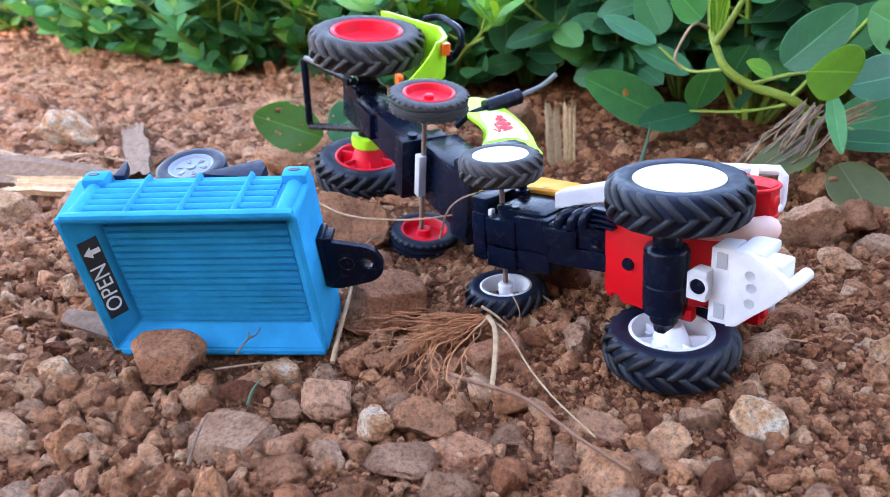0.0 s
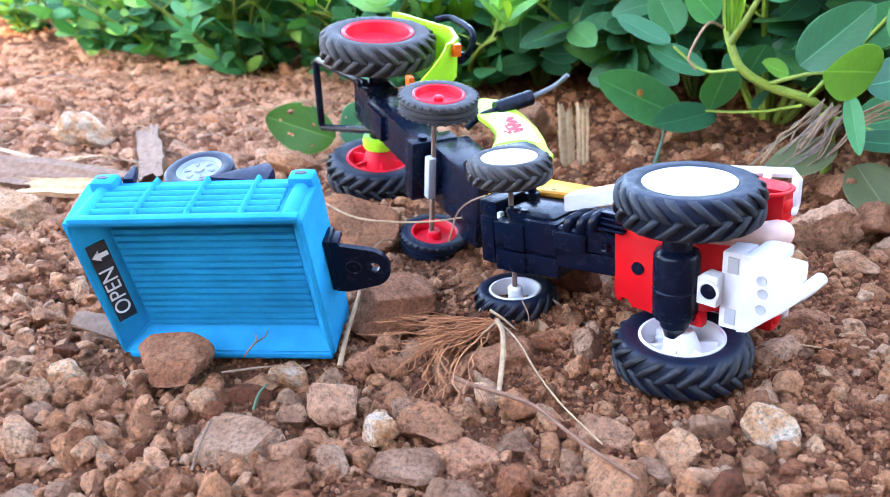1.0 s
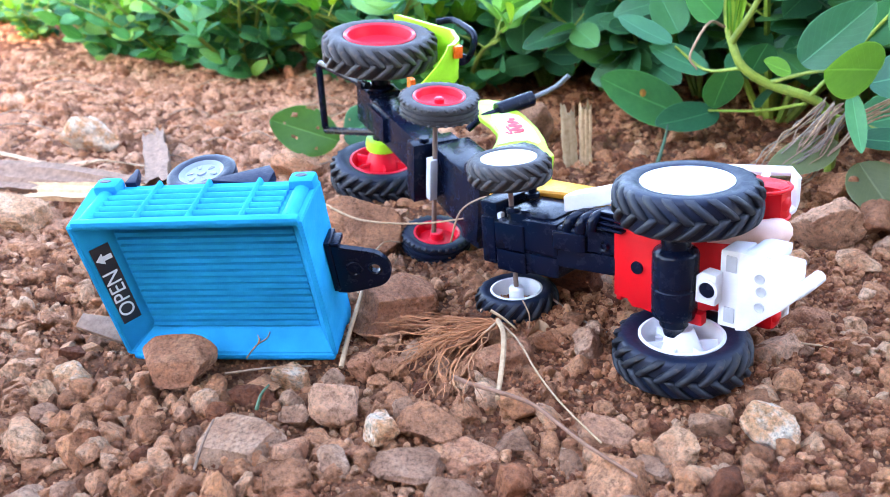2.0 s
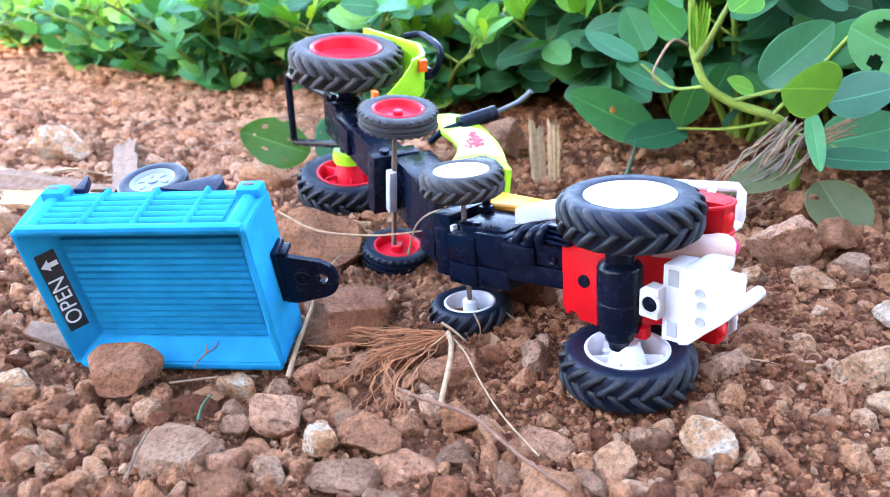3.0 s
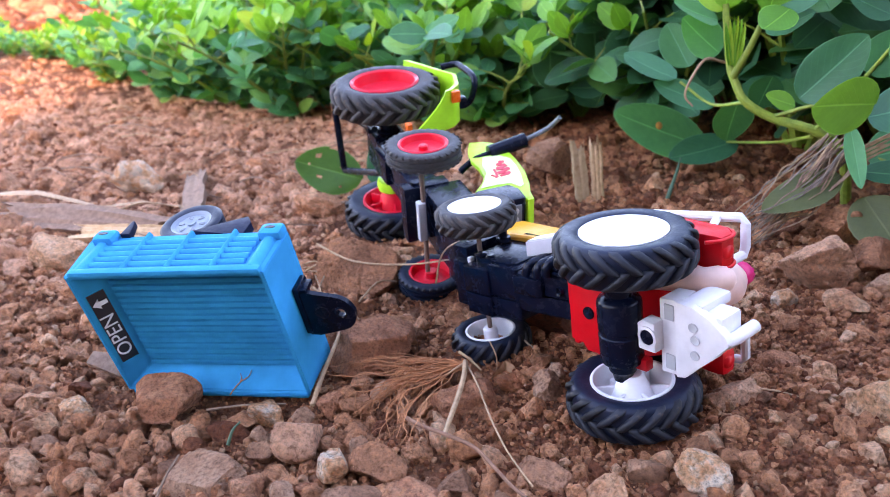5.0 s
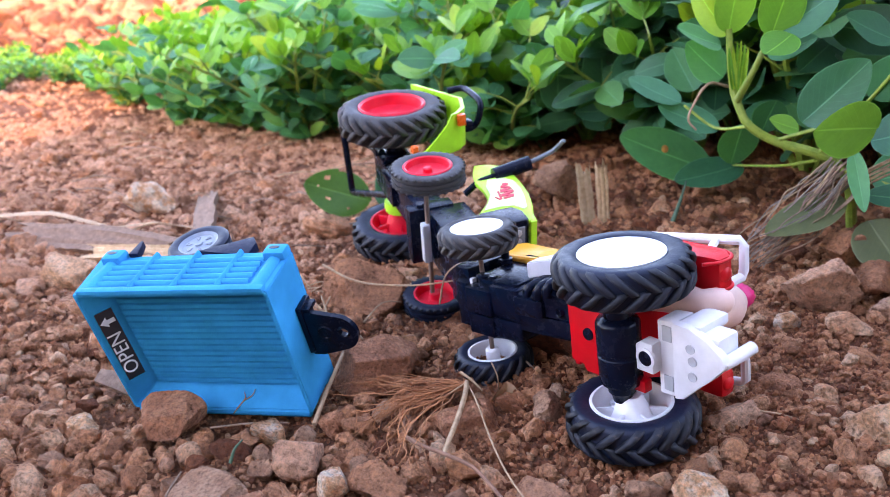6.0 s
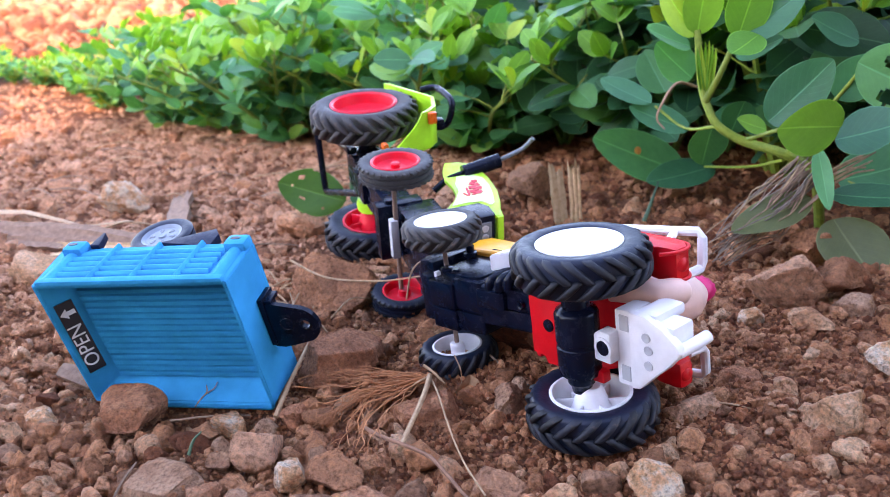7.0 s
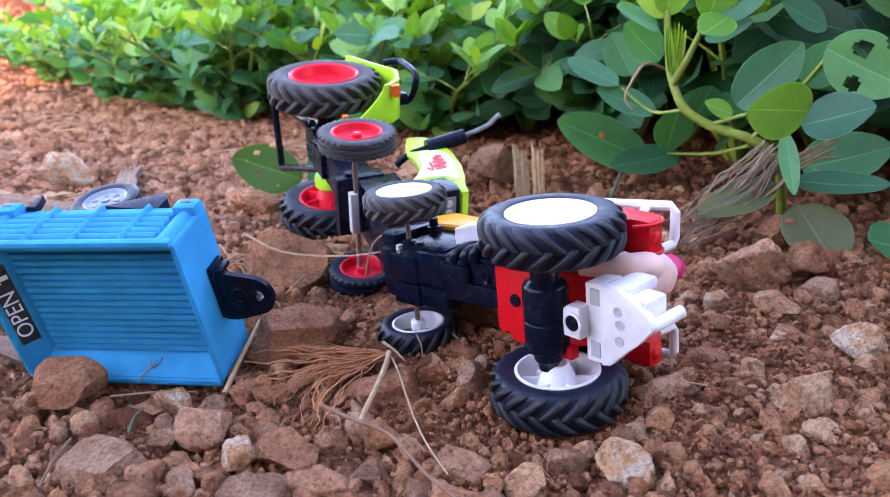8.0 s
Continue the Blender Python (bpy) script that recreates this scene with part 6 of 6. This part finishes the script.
for k in range(44):
    e = k % len(ENDS)
    end, bend = Vector(ENDS[e]), Vector(BENDS[e])
    loose = 0.0062 if k >= len(ENDS) else 0.0026
    line = [knot + Vector((trng.uniform(-0.002, 0.002), trng.uniform(-0.002, 0.002), trng.uniform(-0.003, 0.001)))]
    stop = 1.0 if k < len(ENDS) else trng.uniform(0.55, 0.95)
    for q in range(1, 10):
        t = q / 9 * stop
        p = knot.lerp(bend, t / 0.5) if t < 0.5 else bend.lerp(end, (t - 0.5) / 0.5)
        p = p + Vector((trng.uniform(-1, 1), trng.uniform(-1, 1), trng.uniform(-0.5, 1))) * (0.0009 + loose * t * 0.5)
        p.z = max(p.z, gz(p.x, p.y) + 0.003)
        line.append(p)
    bm = bmesh.new()
    tube(bm, glide(line, 3), 0.00036, 5, 0.00018)
    hair = part("root", bm, FINEROOT, tangle)
    for q in (4, 6, 8)[: 1 + k % 3]:
        p = line[q]
        side = Vector((trng.uniform(-0.010, 0.002), trng.uniform(-0.012, 0.006), 0))
        tip = p + side
        tip.z = max(gz(tip.x, tip.y) + 0.004, p.z - 0.006)
        bm = bmesh.new()
        tube(bm, glide([p, p.lerp(tip, 0.5) + Vector((trng.uniform(-1, 1), trng.uniform(-1, 1), 1)) * 0.0014, tip], 4), 0.00024, 5, 0.00014)
        part("rootlet", bm, FINEROOT, hair)
strand("dry_stalk", "thick pale dry stalk below the root tangle", "straw", [(0.0215, 0.3230, 0.0245), (0.0228, 0.3050, 0.0290), (0.0218, 0.2863, 0.0295), (0.0195, 0.2680, 0.0285), (0.0176, 0.2560, 0.0265)], 0.0014, STRAW, 0.0011)
strand("dry_stalk", "short dry stalk fork below the root tangle", "straw", [(0.0212, 0.3225, 0.0240), (0.0170, 0.3120, 0.0265), (0.0128, 0.3075, 0.0250)], 0.0008, STRAW, 0.0005)
strand("dry_stalk", "broken dry stalk end at the root tangle", "straw", [(0.0180, 0.3260, 0.0285), (0.0240, 0.3220, 0.0265), (0.0300, 0.3170, 0.0235)], 0.0008, STRAW, 0.0005)
strand("dry_root", "long reddish brown root snaking over the stones", "root", [(-0.0006, 0.2711, 0.0265), (0.0078, 0.2633, 0.0280), (0.0188, 0.2566, 0.0290), (0.0312, 0.2503, 0.0280), (0.0405, 0.2391, 0.0270), (0.0478, 0.2285, 0.0270), (0.0550, 0.2216, 0.0260), (0.0654, 0.2132, 0.0240)], 0.0010, ROOT, 0.0007)
strand("dry_root", "thin pale root hanging over a stone", "root", [(0.0220, 0.3210, 0.0250), (0.0290, 0.2980, 0.0290), (0.0355, 0.2800, 0.0250), (0.0415, 0.2630, 0.0240), (0.0470, 0.2490, 0.0245), (0.0560, 0.2320, 0.0240)], 0.0005, STRAW, 0.0004)
strand("straw", "thin curved straw over the front tyre", "straw", [(0.0336, 0.3300, 0.0326), (0.0370, 0.3265, 0.0261), (0.0373, 0.3262, 0.0176)], 0.0004, STRAW, 0.0003)
bm = bmesh.new()
loft(bm, [[(x, y + dy * w, gz(x, y) + z + dz * w * 0.45) for dy, dz in ((-1, 0), (-0.3, 0.5), (0.6, 0.35), (1, -0.1), (0.2, -0.2))] for x, y, z, w in
          ((-0.500, 0.606, 0.010, 0.0020), (-0.450, 0.604, 0.012, 0.0040), (-0.415, 0.602, 0.014, 0.0060), (-0.388, 0.600, 0.014, 0.0045), (-0.350, 0.588, 0.013, 0.0034), (-0.322, 0.582, 0.012, 0.0028), (-0.285, 0.585, 0.011, 0.0022), (-0.250, 0.590, 0.010, 0.0013))])
tagged(part("straw", bm, STRAW), "long pale flattened straw lying behind the trailer", "straw")
strand("straw", "thin pale straw splitting from a longer one", "straw", [(-0.416, 0.632, 0.012), (-0.392, 0.610, 0.014), (-0.355, 0.594, 0.016)], 0.0012, STRAW, 0.0007)
rock("stone", "brown stone lying behind the blue trailer", (-0.306, 0.490), (0.048, 0.034, 0.030), TAN, (0, 4, -8), 71, 0.2)
rock("stone", "tan crumbly stone behind the blue trailer", (-0.352, 0.488), (0.036, 0.030, 0.030), DUSTY, (0, 0, 30), 72, 0.25)
strand("straw", "long thin straw across the green tractor's wheel", "straw", [(-0.080, 0.420, 0.048), (-0.055, 0.412, 0.040), (-0.020, 0.408, 0.040), (0.012, 0.405, 0.046)], 0.0008, STRAW, 0.0005)
strand("straw", "thin curved straw touching the red tractor", "straw", [(-0.002, 0.395, 0.034), (0.003, 0.392, 0.054), (0.016, 0.384, 0.066), (0.036, 0.372, 0.072)], 0.0006, STRAW, 0.0004)
strand("straw", "pale straw beside the trailer's corner", "straw", [(-0.052, 0.296, 0.014), (-0.050, 0.315, 0.022), (-0.046, 0.340, 0.032)], 0.0013, STRAW, 0.0010)
strand("twig", "grey twig lying among stones", "twig", [(-0.096, 0.220, 0.018), (-0.095, 0.230, 0.023), (-0.094, 0.241, 0.025)], 0.0006, BARK, 0.0005)
strand("twig", "thin bent twig by the red tractor's front wheel", "twig", [(0.050, 0.345, 0.026), (0.062, 0.332, 0.022), (0.074, 0.318, 0.022)], 0.0006, DEADWOOD, 0.0005)
strand("straw", "fine pale straw on the soil", "straw", [(0.135, 0.300, 0.026), (0.165, 0.296, 0.030), (0.200, 0.276, 0.026)], 0.0005, STRAW, 0.0004)
strand("straw", "dry stem lying under the trailer's edge", "straw", [(-0.105, 0.292, 0.012), (-0.085, 0.296, 0.013), (-0.066, 0.298, 0.013)], 0.0006, CHIP, 0.0004)
for k in range(34):
    x, y = trng.uniform(-0.13, -0.035), trng.uniform(0.365, 0.470)
    a, ln = trng.uniform(0, math.pi), trng.uniform(0.012, 0.035)
    z = gz(x, y) + 0.004
    strand("straw", "short dry straw on the soil", "straw", [(x, y, z), (x + ln * 0.5 * math.cos(a), y + ln * 0.5 * math.sin(a), z + trng.uniform(0.002, 0.010)), (x + ln * math.cos(a), y + ln * math.sin(a), z + trng.uniform(-0.001, 0.006))], 0.0006, STRAW, 0.0004, 3)
for k in range(34):
    x, y = trng.uniform(-0.55, -0.10), trng.uniform(0.46, 1.0)
    a, ln = trng.uniform(-0.5, 0.6), trng.uniform(0.03, 0.09)
    z = gz(x, y) + 0.008
    strand("straw", "dry straw on bare soil", "straw", [(x, y, z), (x + ln * 0.5 * math.cos(a), y + ln * 0.5 * math.sin(a), z + 0.006), (x + ln * math.cos(a), y + ln * math.sin(a), z)], 0.0009, (STRAW, CHIP)[k % 2], 0.0005, 3)

# dry fibres bundled at the foot of the plant, scaled with it to fit the camera's view
bundle = thing("dry_stubble", "bundle of dry grey-brown plant fibres on the soil", "straw", SCALED_FROM_CAMERA)
for k in range(46):
    j = Vector((trng.uniform(-0.004, 0.010), trng.uniform(-0.008, 0.008), trng.uniform(-0.006, 0.006)))
    a = Vector((0.236, 0.468, 0.094)) + j * 1.3
    c = Vector((0.180, 0.438, 0.052)) + j * 1.2 + Vector((trng.uniform(-0.004, 0.010), 0, trng.uniform(-0.004, 0.008)))
    b = a.lerp(c, 0.5) + Vector((trng.uniform(-0.006, 0.006), trng.uniform(-0.006, 0.006), trng.uniform(-0.010, 0.004)))
    bm = bmesh.new()
    line = [a.lerp(b, t) if t <= 1 else b.lerp(c, t - 1) for t in (0, 0.35, 0.7, 1.0, 1.3, 1.65, 2.0)]
    line = [p + Vector((trng.uniform(-1, 1), trng.uniform(-1, 1), trng.uniform(-1, 1))) * 0.0016 for p in line]
    tube(bm, glide(line, 3), 0.0007 if k % 3 else 0.0005, 5, 0.0003)
    part("fibre", bm, (DEADWOOD, BARK, CHIP, DEADWOOD, STRAW)[k % 5], bundle)
for k in range(8):
    bm = bmesh.new()
    a = Vector((0.246 + trng.uniform(0, 0.006), 0.462, 0.090 + trng.uniform(-0.004, 0.004)))
    tube(bm, glide([a, a + Vector((0.012, -0.002, 0.008)), a + Vector((0.024, 0, 0.012 + trng.uniform(-0.004, 0.006)))], 4), 0.0009, 5, 0.0005)
    part("fibre", bm, STRAW, bundle)


def chip(name, label, pts_low, pts_high, thick, material, m):
    """A split piece of wood with a ragged end."""
    bm = bmesh.new()
    prism(bm, pts_low + pts_high, -thick / 2, thick / 2, "xzy", thick * 0.12)
    o = part(name, bm, material, None, "", m)
    return tagged(o, label, "wood")


def split_wood(name, label, line, half, thick, material, seed):
    """A weathered piece of wood along a line, with grooved sides and ragged ends."""
    rng = random.Random(seed)
    pts = glide(line, 8)
    across = (pts[-1] - pts[0]).cross(Vector((0, -0.5, 0.9))).normalized()
    rise = across.cross(pts[-1] - pts[0]).normalized()
    if rise.z < 0:
        rise = -rise
    along = (pts[-1] - pts[0]).normalized()
    groove = [rng.uniform(0.35, 1.0) for _ in range(9)]
    tail = [[rng.uniform(-0.4, 1.6) * half for _ in range(9)] for _ in range(2)]
    bm = bmesh.new()
    rings = []
    for i, p in enumerate(pts):
        t = i / (len(pts) - 1)
        w = half * (0.95 + 0.05 * math.sin(9 * t + seed)) * rng.uniform(0.92, 1.05)
        slip = [-e for e in tail[0]] if i == 0 else tail[1] if i == len(pts) - 1 else [0.0] * 9
        rows = [(-1 + 2 * k / 8, groove[k] * rng.uniform(0.8, 1.15)) for k in range(9)]
        rings.append([p + across * w * a + along * e + rise * thick * h for (a, h), e in zip(rows, slip)] + [p + across * w - rise * thick, p - across * w - rise * thick])
    loft(bm, rings)
    return tagged(part(name, bm, material, sharp=0.5), label, "wood")


split_wood("wood_chip", "weathered grey split wooden stake lying in soil", [(-0.232, 0.560, 0.010), (-0.247, 0.605, 0.011), (-0.266, 0.650, 0.011), (-0.281, 0.690, 0.008)], 0.0105, 0.0034, BARK, 4)
split_wood("wood_chip", "long flat brown bark piece lying behind the trailer", [(-0.405, 0.572, 0.008), (-0.350, 0.563, 0.010), (-0.300, 0.552, 0.011), (-0.245, 0.535, 0.009)], 0.0150, 0.0050, BARK, 11)
split_wood("wood_chip", "tan wooden chip behind the trailer", [(-0.305, 0.525, 0.012), (-0.275, 0.520, 0.014), (-0.235, 0.522, 0.013)], 0.0075, 0.0030, PALEWOOD, 15)
split_wood("wood_chip", "split pale wooden chip standing in the soil", [(0.096, 0.584, 0.008), (0.093, 0.588, 0.032), (0.0895, 0.592, 0.060)], 0.0060, 0.0022, PALEWOOD, 21)
split_wood("wood_chip", "short pale wooden splinter standing in the soil", [(0.108, 0.588, 0.008), (0.106, 0.591, 0.034), (0.1035, 0.594, 0.064)], 0.0050, 0.0022, PALEWOOD, 25)
chip("wood_chip", "dry curled bark chip beside the trailer", [(-0.014, -0.005), (0.013, -0.006)], [(0.015, 0.002), (0.002, 0.006), (-0.015, 0.003)], 0.0030, BARK, pose(-0.176, 0.332, 0.012, -65, 8, -14))
v, f, uv = blade(0.020, 0.013, 14, 10, 0.6, 0.25, 0.0, 0.9)
v[:, 2] += 0.0016 * waves(v[:, 0], v[:, 1], 0.0035, 2) + 0.0010 * waves(v[:, 0], v[:, 1], 0.0018, 6)
v[:, 0] += 0.0012 * waves(v[:, 1], v[:, 2], 0.003, 4)
dry = new("dry_leaf", leaf_mesh("dry_leaf", v, f, uv, STRAW))
dry.matrix_basis = frame_of((0.0414, 0.3240, 0.0250), (0.0396, 0.3215, 0.0070), (0.3, -1, 0.2))
tagged(dry, "crumpled dry brown leaf hanging by the front tyre", "leaf")
strand("grass_blade", "short green grass blade among stones", "grass", [(-0.085, 0.268, 0.010), (-0.083, 0.271, 0.016), (-0.080, 0.274, 0.019)], 0.0009, GRASS, 0.0004)
strand("grass_blade", "green grass blade under the leaves", "grass", [(0.155, 0.560, 0.022), (0.165, 0.580, 0.040), (0.172, 0.600, 0.050)], 0.0020, GRASS, 0.0006)

# strands added in place of a dirt streak on the trailer's inner wall
for ends in (((0.0640, -0.0385, 0.0345), (0.0665, -0.0360, 0.0322), (0.0690, -0.0345, 0.0290), (0.0735, -0.0325, 0.0270), (0.0745, -0.0310, 0.0240)),
             ((0.0690, -0.0345, 0.0290), (0.0700, -0.0325, 0.0280), (0.0690, -0.0310, 0.0262))):
    strand("root_fibre", "thin strand standing in for a streak inside the trailer", "root", [tuple(TR @ Vector(p)) for p in ends], 0.00035, FINEROOT, 0.0002)
